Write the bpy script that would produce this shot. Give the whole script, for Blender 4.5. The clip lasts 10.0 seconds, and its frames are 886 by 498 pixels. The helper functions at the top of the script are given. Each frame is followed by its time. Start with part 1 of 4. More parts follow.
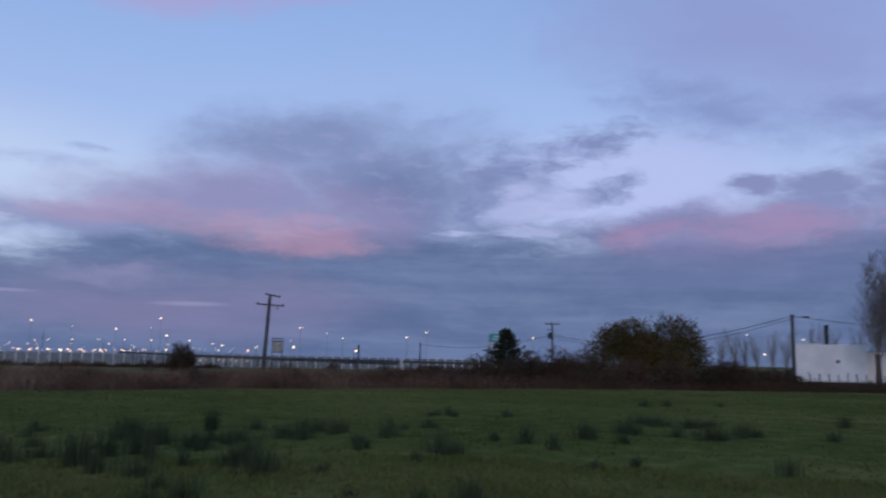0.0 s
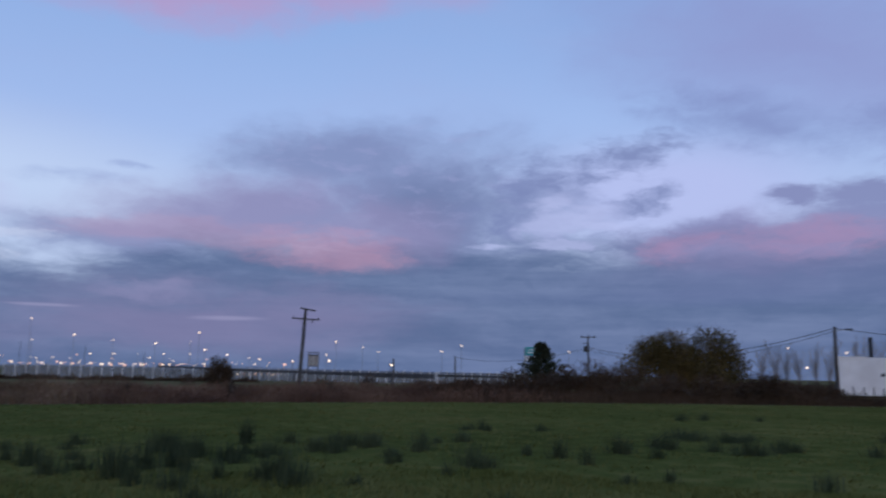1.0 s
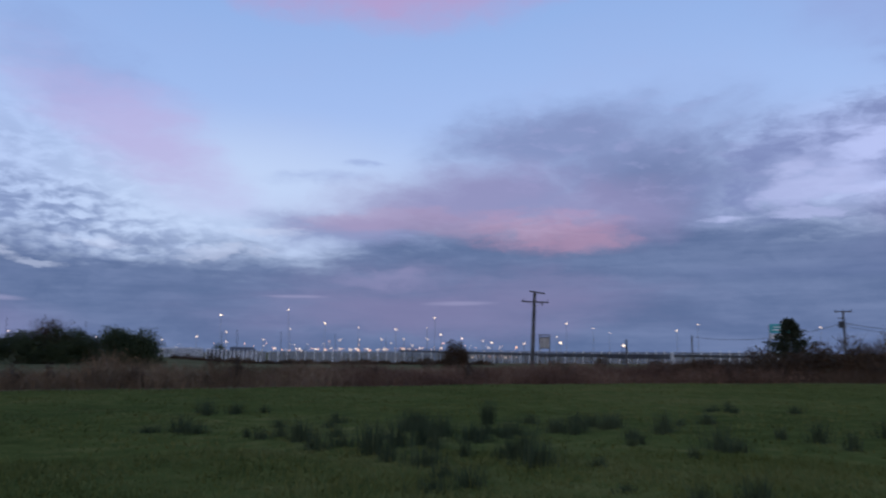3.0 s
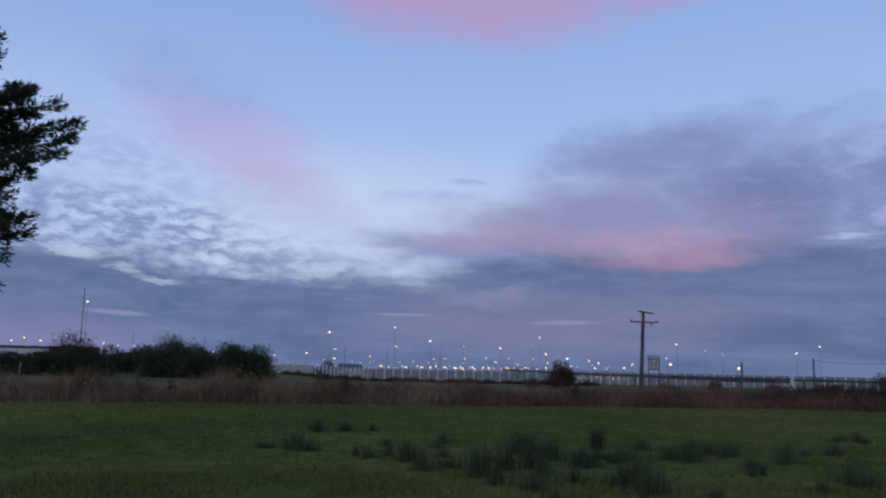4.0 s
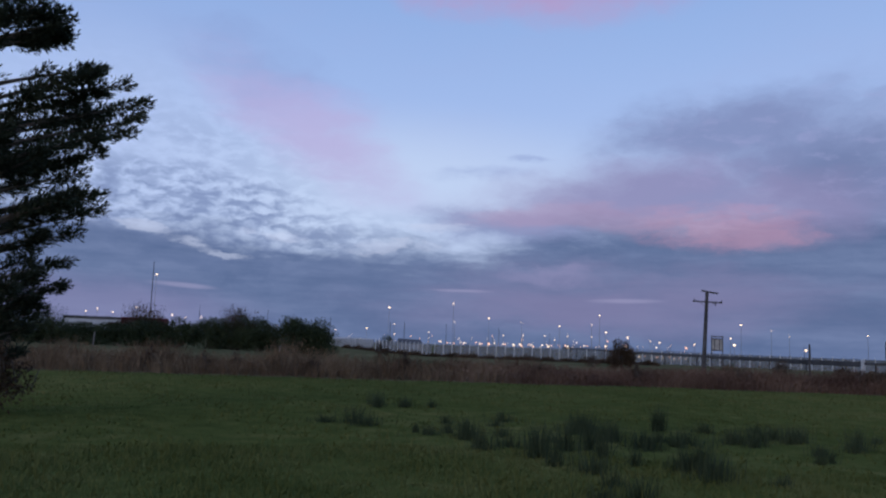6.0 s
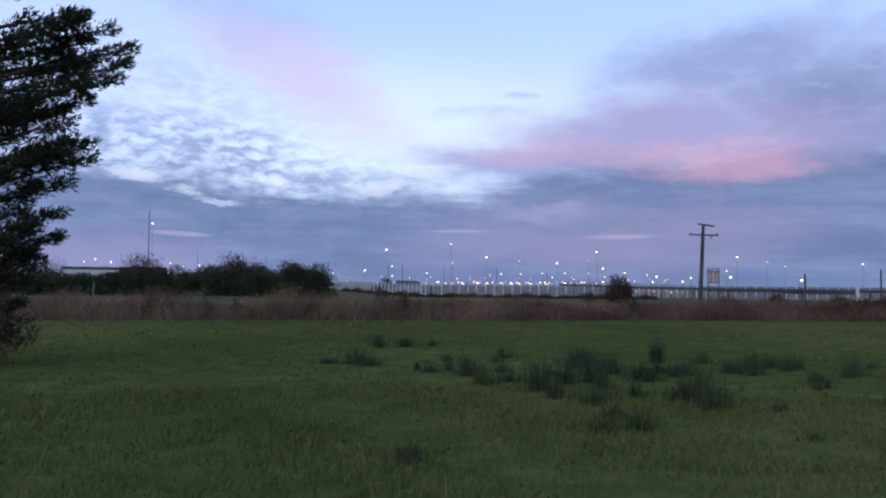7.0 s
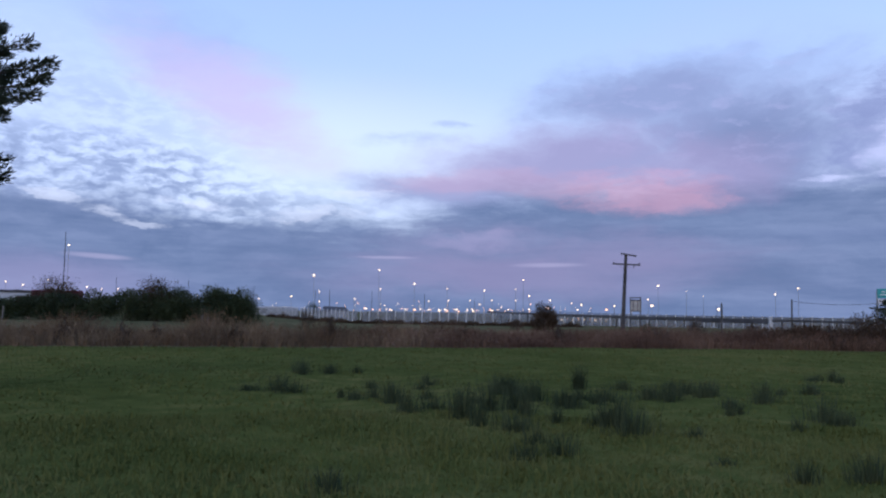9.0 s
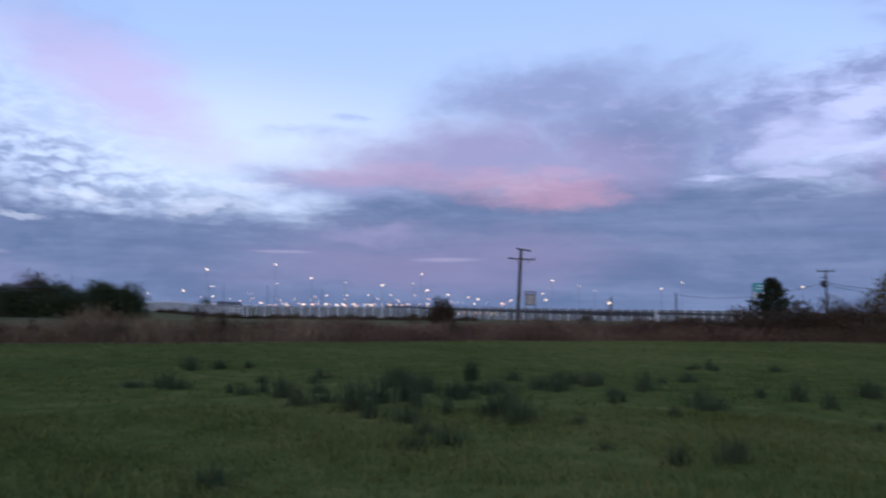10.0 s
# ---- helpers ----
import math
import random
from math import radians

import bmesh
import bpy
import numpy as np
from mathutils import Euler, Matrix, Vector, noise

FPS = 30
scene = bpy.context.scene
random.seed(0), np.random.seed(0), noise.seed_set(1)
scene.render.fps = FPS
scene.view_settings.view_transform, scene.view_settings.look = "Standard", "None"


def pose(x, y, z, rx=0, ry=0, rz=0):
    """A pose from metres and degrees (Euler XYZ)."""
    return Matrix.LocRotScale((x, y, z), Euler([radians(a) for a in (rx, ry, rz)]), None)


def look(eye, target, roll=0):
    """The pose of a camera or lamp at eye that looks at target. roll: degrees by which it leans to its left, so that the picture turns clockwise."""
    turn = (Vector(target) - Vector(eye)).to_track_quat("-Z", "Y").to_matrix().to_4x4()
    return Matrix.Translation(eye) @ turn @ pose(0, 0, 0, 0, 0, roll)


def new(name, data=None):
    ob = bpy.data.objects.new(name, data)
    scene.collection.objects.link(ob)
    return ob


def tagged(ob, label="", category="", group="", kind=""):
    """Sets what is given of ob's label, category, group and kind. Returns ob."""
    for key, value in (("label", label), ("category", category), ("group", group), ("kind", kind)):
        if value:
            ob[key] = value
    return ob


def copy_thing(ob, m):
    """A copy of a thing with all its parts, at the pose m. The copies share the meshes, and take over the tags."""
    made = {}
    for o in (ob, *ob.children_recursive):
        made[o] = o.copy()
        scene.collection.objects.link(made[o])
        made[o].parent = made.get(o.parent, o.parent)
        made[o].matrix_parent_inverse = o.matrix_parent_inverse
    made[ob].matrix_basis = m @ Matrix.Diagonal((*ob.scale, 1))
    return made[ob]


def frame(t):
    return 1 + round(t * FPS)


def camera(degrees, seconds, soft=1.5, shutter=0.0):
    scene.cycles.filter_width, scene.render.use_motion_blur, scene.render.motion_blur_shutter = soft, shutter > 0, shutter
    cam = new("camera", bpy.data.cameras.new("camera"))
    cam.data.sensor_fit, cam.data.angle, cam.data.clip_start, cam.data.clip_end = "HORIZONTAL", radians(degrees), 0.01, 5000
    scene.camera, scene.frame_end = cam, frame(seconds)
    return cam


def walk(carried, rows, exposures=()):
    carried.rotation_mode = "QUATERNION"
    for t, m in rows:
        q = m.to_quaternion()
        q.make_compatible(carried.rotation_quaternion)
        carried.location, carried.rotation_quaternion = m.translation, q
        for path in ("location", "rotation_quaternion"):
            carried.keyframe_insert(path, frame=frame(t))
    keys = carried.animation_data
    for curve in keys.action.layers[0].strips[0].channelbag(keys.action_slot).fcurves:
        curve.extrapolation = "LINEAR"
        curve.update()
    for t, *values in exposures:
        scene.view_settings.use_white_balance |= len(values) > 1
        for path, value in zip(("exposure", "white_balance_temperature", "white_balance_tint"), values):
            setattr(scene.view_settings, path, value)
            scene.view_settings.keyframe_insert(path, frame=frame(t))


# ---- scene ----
def stand(x, y, yaw, tilt, roll, z=1.6):
    """A handheld pose: yaw in degrees to the right of +y, tilt upwards, roll to the left."""
    return pose(x, y, z, 90 + tilt, 0, -yaw) @ pose(0, 0, 0, 0, 0, roll)


cam = camera(58.3, 10.0, soft=2.2, shutter=0.4)
PATH = [
    (0.0, stand(0.06, 0.02, 30.06, 7.96, 1.11, 1.56)),
    (0.5, stand(0.08, -0.02, 33.99, 8.59, 1.01, 1.55)),
    (1.0, stand(0.10, -0.05, 27.52, 8.88, 1.07, 1.56)),
    (1.5, stand(0.08, -0.07, 24.42, 7.92, 0.88, 1.56)),
    (2.0, stand(0.06, -0.05, 20.46, 7.23, -0.81, 1.56)),
    (2.5, stand(0.03, -0.06, 17.11, 7.23, -1.07, 1.56)),
    (3.0, stand(0.01, -0.05, 11.25, 7.42, 0.20, 1.56)),
    (3.2, stand(0.01, -0.04, 9.23, 7.64, 0.34, 1.56)),
    (4.3, stand(-0.04, 0.00, 2.25, 9.00, 1.45, 1.62)),
    (4.5, stand(-0.04, -0.01, 1.59, 9.15, 1.69, 1.63)),
    (5.0, stand(-0.05, -0.02, 1.31, 9.24, 1.96, 1.66)),
    (5.2, stand(-0.05, -0.01, 0.93, 9.28, 1.94, 1.66)),
    (6.3, stand(-0.05, 0.05, -0.76, 5.16, 2.15, 1.64)),
    (6.5, stand(-0.05, 0.06, -0.24, 4.04, 1.63, 1.63)),
    (7.0, stand(-0.06, 0.07, -0.26, 2.61, 0.43, 1.62)),
    (7.5, stand(-0.07, 0.06, 0.00, 1.67, 0.00, 1.62)),
    (8.0, stand(-0.05, 0.06, 1.09, 2.76, 0.21, 1.62)),
    (8.5, stand(-0.03, 0.04, 3.02, 3.99, 0.47, 1.62)),
    (9.0, stand(-0.02, 0.05, 4.88, 4.58, 0.86, 1.62)),
    (9.5, stand(-0.01, 0.05, 5.63, 4.82, 0.88, 1.62)),
    (10.0, stand(0.08, 0.03, 12.20, 4.28, 0.61, 1.59)),
]
walk(cam, PATH, exposures=[
    (0.0, 0.0, 6550, 12), (1.2, 0.0, 6550, 12), (2.3, 0.06, 6550, 12), (3.2, 0.04, 6550, 12), (4.4, -0.06, 6550, 12), (5.2, -0.09, 6550, 12), (6.3, 0.12, 6650, 12), (6.8, 0.40, 6680, 12),
    (7.5, 0.72, 6750, 13), (8.0, 0.70, 6700, 13), (8.6, 0.56, 6650, 12), (10.0, 0.38, 6650, 12)])


# ---- sky and light ----
def lin(r, g, b):
    """A colour given in 0 to 255 as the eye knows it, in linear light."""
    return tuple(((c / 255 + 0.055) / 1.055) ** 2.4 if c > 10 else c / 3294 for c in (r, g, b)) + (1.0,)


world = bpy.data.worlds.new("dusk_sky")
scene.world = world
world.use_nodes = True
WT = world.node_tree
WT.nodes.clear()


def wn(kind):
    return WT.nodes.new(kind)


def wmath(op, a, b=None, c=None, clamp=False):
    node = wn("ShaderNodeMath")
    node.operation, node.use_clamp = op, clamp
    for i, v in enumerate((a, b, c)):
        if v is None:
            continue
        if isinstance(v, (int, float)):
            node.inputs[i].default_value = v
        else:
            WT.links.new(v, node.inputs[i])
    return node.outputs[0]


def wmix(fac, a, b):
    node = wn("ShaderNodeMix")
    node.data_type = "RGBA"
    for i, v in ((0, fac), (6, a), (7, b)):
        if isinstance(v, (int, float, tuple)):
            node.inputs[i].default_value = v
        else:
            WT.links.new(v, node.inputs[i])
    return node.outputs[2]


def smooth(value, lo, hi):
    node = wn("ShaderNodeMapRange")
    node.interpolation_type = "SMOOTHSTEP"
    WT.links.new(value, node.inputs[0])
    node.inputs[1].default_value, node.inputs[2].default_value = lo, hi
    return node.outputs[0]


def wnoise(vec, scale, detail=4.0, rough=0.55, squash=(1, 1, 1), shift=(0, 0, 0)):
    m = wn("ShaderNodeMapping")
    WT.links.new(vec, m.inputs[0])
    m.inputs["Scale"].default_value = squash
    m.inputs["Location"].default_value = shift
    n = wn("ShaderNodeTexNoise")
    WT.links.new(m.outputs[0], n.inputs["Vector"])
    n.inputs["Scale"].default_value, n.inputs["Detail"].default_value, n.inputs["Roughness"].default_value = scale, detail, rough
    return n


# the direction as bearing and height, both in degrees
way = wn("ShaderNodeTexCoord").outputs["Generated"]
sep = wn("ShaderNodeSeparateXYZ")
WT.links.new(way, sep.inputs[0])
bearing = wmath("MULTIPLY", wmath("ARCTAN2", sep.outputs[0], sep.outputs[1]), 57.2958)
height = wmath("MULTIPLY", wmath("ARCSINE", sep.outputs[2]), 57.2958)
comb = wn("ShaderNodeCombineXYZ")
WT.links.new(bearing, comb.inputs[0])
WT.links.new(height, comb.inputs[1])
flat = comb.outputs[0]


def warped(scale, amount, squash, detail=5.0, rough=0.6):
    n = wnoise(flat, scale, detail, rough, squash)
    centred = wn("ShaderNodeVectorMath")
    centred.operation = "SUBTRACT"
    WT.links.new(n.outputs["Color"], centred.inputs[0])
    centred.inputs[1].default_value = (0.5, 0.5, 0.5)
    scaled = wn("ShaderNodeVectorMath")
    scaled.operation = "MULTIPLY"
    WT.links.new(centred.outputs[0], scaled.inputs[0])
    scaled.inputs[1].default_value = amount
    summed = wn("ShaderNodeVectorMath")
    summed.operation = "ADD"
    WT.links.new(flat, summed.inputs[0])
    WT.links.new(scaled.outputs[0], summed.inputs[1])
    return summed.outputs[0]


billow = warped(0.13, (10.0, 5.5, 0), (0.55, 1.0, 1), 6.0, 0.62)
wisp = warped(0.26, (6.5, 2.6, 0), (0.40, 1.2, 1), 7.0, 0.65)
puff = wmath("SUBTRACT", wnoise(billow, 0.34, 9.0, 0.62, (0.50, 1.0, 1), (3, 7, 0)).outputs["Fac"], 0.5)
streak = wmath("SUBTRACT", wnoise(wisp, 0.55, 9.0, 0.62, (0.22, 1.0, 1), (11, 2, 0)).outputs["Fac"], 0.5)


def bank(vec, az, el, rx, ry, turn=0.0, lo=0.0, hi=0.75, grain=None, eaten=0.0):
    """A soft cloud bank round a bearing and a height, its rim and body eaten by a grain."""
    m = wn("ShaderNodeMapping")
    m.vector_type = "TEXTURE"
    WT.links.new(vec, m.inputs[0])
    m.inputs["Location"].default_value = (az, el, 0)
    m.inputs["Rotation"].default_value = (0, 0, radians(turn))
    m.inputs["Scale"].default_value = (rx, ry, 1)
    g = wn("ShaderNodeTexGradient")
    g.gradient_type = "SPHERICAL"
    WT.links.new(m.outputs[0], g.inputs[0])
    body = g.outputs["Fac"]
    if grain is not None:
        body = wmath("MULTIPLY_ADD", wmath("MULTIPLY", grain, smooth(body, 0.0, 0.3)), eaten, body)
    return smooth(body, lo, hi)


def most(masks):
    out = masks[0]
    for m in masks[1:]:
        out = wmath("MAXIMUM", out, m)
    return out


def laid(under, masks, colour, strength):
    return wmix(wmath("MULTIPLY", most(masks), strength, clamp=True), under, colour)


ramp = wn("ShaderNodeValToRGB")
WT.links.new(wmath("DIVIDE", height, 90.0, clamp=True), ramp.inputs[0])
stops = ((0.0, (176, 194, 238)), (0.10, (178, 200, 245)), (0.19, (158, 188, 243)), (0.30, (134, 172, 232)), (1.0, (96, 132, 205)))
while len(ramp.color_ramp.elements) < len(stops):
    ramp.color_ramp.elements.new(0.5)
for e, (at, col) in zip(ramp.color_ramp.elements, stops):
    e.position, e.color = at, lin(*col)
air = wn("ShaderNodeTexSky")
air.sky_type, air.sun_disc, air.sun_elevation, air.sun_rotation = "NISHITA", False, radians(1.5), radians(215)
sky = wmix(0.06, ramp.outputs[0], air.outputs[0])

# thin veil all over, and the glow over the west
veil = wnoise(flat, 0.10, 6.0, 0.55, (0.5, 1.2, 1)).outputs["Fac"]
sky = wmix(wmath("MULTIPLY", smooth(veil, 0.42, 0.72), 0.18), sky, lin(168, 180, 226))
sky = laid(sky, [bank(flat, -5, 9.5, 26, 8.5)], lin(199, 220, 253), 0.85)
sky = laid(sky, [bank(flat, -24, 13, 18, 9)], lin(186, 208, 250), 0.65)
sky = laid(sky, [bank(flat, 43, 12.6, 15, 5)], lin(188, 200, 248), 0.85)

# mackerel cloud: grey flakes in drifting rows, thinning upwards
ripple = warped(0.55, (1.8, 1.3, 0), (0.7, 1.1, 1), 4.0, 0.55)
cells = wnoise(ripple, 1.05, 5.0, 0.55, (0.66, 1.60, 1)).outputs["Fac"]
rows_ = wnoise(ripple, 0.30, 4.0, 0.55, (0.45, 1.6, 1), (4, 4, 0)).outputs["Fac"]
mackerel = wmath("ADD", wmath("MULTIPLY", cells, 0.70), wmath("MULTIPLY", rows_, 0.30))
field = most([bank(billow, -18.5, 8.0, 20, 4.8, -8, 0.0, 0.70), bank(billow, -19, 12.5, 20, 8.0, -14, 0.0, 2.2)])
sky = wmix(wmath("MULTIPLY", wmath("MULTIPLY", smooth(mackerel, 0.38, 0.60), field), 0.76), sky, lin(114, 135, 182))
sky = wmix(wmath("MULTIPLY", wmath("MULTIPLY", smooth(mackerel, 0.44, 0.36), field), 0.08), sky, lin(212, 225, 250))
sky = laid(sky, [bank(billow, -14, 18.8, 9, 3.4, -16, 0.0, 1.1, puff, 1.6)], lin(142, 164, 216), 0.5)
sky = laid(sky, [bank(wisp, 5.1, 13.5, 2.4, 0.5, 0, 0.05, 0.8, puff, 1.5), bank(wisp, 2, 12.2, 5, 0.8, 4, 0.05, 1.2, puff, 1.6)], lin(140, 160, 212), 0.45)

# mauve bodies of the broken clouds, soft above and worn thin on the bright side
MAUVE = [(24, 13.0, 15, 6.8, 4), (28, 10.8, 12, 5.6, 0), (15, 10.6, 16, 5.0, 10), (20, 15.4, 13, 4.0, 6), (6, 8.4, 12, 2.6, 0)]
sky = laid(sky, [bank(billow, *b, lo=0.0, hi=0.80, grain=puff, eaten=0.8) for b in MAUVE], lin(128, 143, 190), 0.86)
sky = laid(sky, [bank(billow, 27, 12.0, 10, 4.6, 0, 0.05, 0.95, puff, 0.8)], lin(110, 127, 171), 0.72)
mottle = wnoise(wisp, 0.9, 6.0, 0.6, (0.45, 1.1, 1), (8, 1, 0)).outputs["Fac"]
sky = wmix(wmath("MULTIPLY", wmath("MULTIPLY", smooth(mottle, 0.50, 0.72), bank(flat, 23, 12.6, 20, 7.5)), 0.40), sky, lin(164, 172, 220))
shred = wmath("SUBTRACT", wnoise(wisp, 0.75, 9.0, 0.66, (0.42, 1.0, 1), (1, 5, 0)).outputs["Fac"], 0.5)
WISPS = [(35.5, 13.6, 9, 3.4, 14), (33.5, 11.0, 6, 3.4, 20), (41, 15.4, 6, 2.0, 12), (36, 9.8, 8, 2.0, -6), (41, 12.0, 5, 1.8, 14)]
sky = laid(sky, [bank(wisp, *b, lo=0.05, hi=1.25, grain=shred, eaten=3.0) for b in WISPS], lin(124, 139, 188), 0.86)
sky = laid(sky, [bank(billow, 52, 22.0, 24, 9.5, -12, 0.0, 1.0, puff, 0.5)], lin(146, 156, 210), 0.80)
sky = laid(sky, [bank(wisp, 50, 17.0, 12, 2.6, -14, 0.02, 1.1, puff, 1.9), bank(wisp, 60, 15.8, 9, 2.2, -8, 0.02, 1.1, puff, 1.7)], lin(120, 134, 188), 0.55)
CLOTS = [(46.5, 8.6, 9, 3.2, 0), (55, 9.2, 11, 4.2, 6), (65, 10.6, 13, 5.2, 0), (51.2, 12.0, 2.6, 1.1, 6), (55.5, 11.9, 4, 1.4, 0)]
sky = laid(sky, [bank(wisp, *b, lo=0.06, hi=0.66, grain=puff, eaten=1.3) for b in CLOTS[:3]] + [bank(wisp, *b, lo=0.0, hi=0.7, grain=shred, eaten=1.4) for b in CLOTS[3:]], lin(131, 140, 188), 0.88)

# the low grey sheet, with a ragged upper edge
edge = wnoise(flat, 0.07, 2.0, 0.5, (1, 0.2, 1)).outputs["Fac"]
lowline = wmath("ADD", wmath("MULTIPLY", edge, 2.0), wmath("MULTIPLY", streak, 5.5))
rise = wmath("ADD", wmath("MULTIPLY", smooth(bearing, -13.0, -26.0), 1.3), wmath("MULTIPLY", smooth(bearing, 0.0, 11.0), 2.4))
limit = wmath("ADD", wmath("ADD", lowline, 5.5), rise)
sheet = smooth(wmath("SUBTRACT", limit, height), -1.5, 1.3)
bands = wnoise(flat, 0.35, 8.0, 0.62, (0.13, 1.5, 1)).outputs["Fac"]
lumpy = wnoise(billow, 0.55, 7.0, 0.6, (0.40, 1.2, 1), (5, 9, 0)).outputs["Fac"]
grey = wmix(smooth(wmath("ADD", wmath("MULTIPLY", bands, 0.6), wmath("MULTIPLY", lumpy, 0.4)), 0.36, 0.66), lin(86, 108, 150), lin(112, 131, 172))
grey = wmix(wmath("MULTIPLY", bank(billow, -24, 1.6, 15, 3.0), 0.55), grey, lin(138, 138, 182))
grey = wmix(wmath("MULTIPLY", bank(billow, 11, 3.4, 22, 3.8, 0, 0.0, 0.9, streak, 0.9), 0.78), grey, lin(127, 126, 168))
grey = wmix(wmath("MULTIPLY", bank(billow, 6.5, 5.3, 5, 0.7, 0, 0.0, 0.9, streak, 1.4), 0.55), grey, lin(146, 146, 188))
grey = wmix(wmath("MULTIPLY", bank(flat, 46, 5.4, 26, 0.9, 0, 0.0, 0.8, streak, 0.6), 0.35), grey, lin(84, 104, 152))
grey = wmix(wmath("MULTIPLY", bank(flat, 52, 6.6, 20, 2.2, 0, 0.0, 0.9, streak, 0.8), 0.35), grey, lin(124, 134, 182))
sky = wmix(wmath("MULTIPLY", sheet, 0.96), sky, grey)
# undersides still lit rose
sky = laid(sky, [bank(billow, 12, 11.0, 16, 3.6, 6, 0.0, 0.8, puff, 0.8), bank(billow, 23, 10.4, 9, 3.6, 0, 0.0, 0.8, puff, 0.8)], lin(158, 148, 192), 0.48)
ROSE = [(19.0, 8.7, 7.6, 2.0, -3), (21.0, 8.0, 5.5, 1.3, -2)]
sky = laid(sky, [bank(wisp, *b, lo=0.0, hi=0.85, grain=shred, eaten=1.5) for b in ROSE], lin(198, 153, 182), 0.52)
FAINT = [(12.0, 9.4, 7, 1.5, 0), (5.5, 9.4, 8, 1.5, 4), (9.2, 9.9, 1.8, 0.4, 8)]
sky = laid(sky, [bank(wisp, *b, lo=0.02, hi=0.85, grain=streak, eaten=2.2) for b in FAINT], lin(186, 160, 194), 0.38)
sky = laid(sky, [bank(wisp, 44.2, 8.9, 4, 1.4, 10, 0.02, 0.95, shred, 2.0), bank(wisp, 53, 9.3, 8, 1.7, 0, 0.02, 0.95, shred, 2.0), bank(wisp, 64, 9.4, 7, 2, 0, 0.02, 0.95, shred, 2.0)], lin(182, 146, 184), 0.62)
sky = laid(sky, [bank(billow, 50, 8.6, 14, 3.0, 0, 0.0, 0.9, puff, 0.7)], lin(152, 142, 188), 0.36)
sky = laid(sky, [bank(billow, -10.5, 14.6, 12, 4.2, -30, 0.0, 0.95, streak, 0.9)], lin(190, 178, 226), 0.66)
sky = laid(sky, [bank(billow, 5, 26.6, 17, 4.2, -3, 0.04, 0.6, puff, 0.5), bank(billow, 18, 27.6, 16, 3.4, 0, 0.04, 0.7, puff, 0.6)], lin(184, 162, 210), 0.88)
STREAKS = [(12.6, 3.5, 3.4, 0.24, 1), (0.8, 3.9, 2.8, 0.16, 0), (-18.5, 3.4, 3.0, 0.25, -3)]
sky = laid(sky, [bank(flat, *b, grain=streak, eaten=0.8) for b in STREAKS], lin(168, 168, 206), 0.45)
# bright chinks where the sheet tears
GAPS = [(-4.6, 6.7, 4.2, 0.75, 2), (-16.0, 5.7, 2.2, 0.32, -6), (-18.6, 6.4, 2.0, 0.36, -16), (-21.3, 7.4, 2.6, 0.40, -14), (-12.5, 7.4, 3.5, 0.5, 0), (-1.5, 8.3, 4, 0.6, 3)]
sky = laid(sky, [bank(wisp, *b, lo=0.03, hi=0.75, grain=shred, eaten=3.2) for b in GAPS], lin(208, 220, 248), 0.44)
TEARS = [(36.2, 9.3, 3.4, 0.8, 0), (36.6, 10.8, 4.5, 1.6, 10), (35.4, 11.8, 2.8, 1.0, 20), (31.0, 9.2, 2.5, 0.4, 0), (38.5, 10.6, 3.5, 0.6, -8)]
sky = laid(sky, [bank(wisp, *b, lo=0.03, hi=0.75, grain=shred, eaten=2.4) for b in TEARS], lin(190, 201, 246), 0.64)

background = wn("ShaderNodeBackground")
WT.links.new(sky, background.inputs[0])
background.inputs[1].default_value = 0.92
WT.links.new(background.outputs[0], wn("ShaderNodeOutputWorld").inputs[0])

# the afterglow, low behind the standpoint through thin cloud
glow = new("sun", bpy.data.lights.new("sun", "SUN"))
glow.data.energy, glow.data.angle, glow.data.color = 0.55, radians(35), (1.0, 0.88, 0.82)
glow.matrix_world = look((-57, -82, 22), (0, 0, 0))


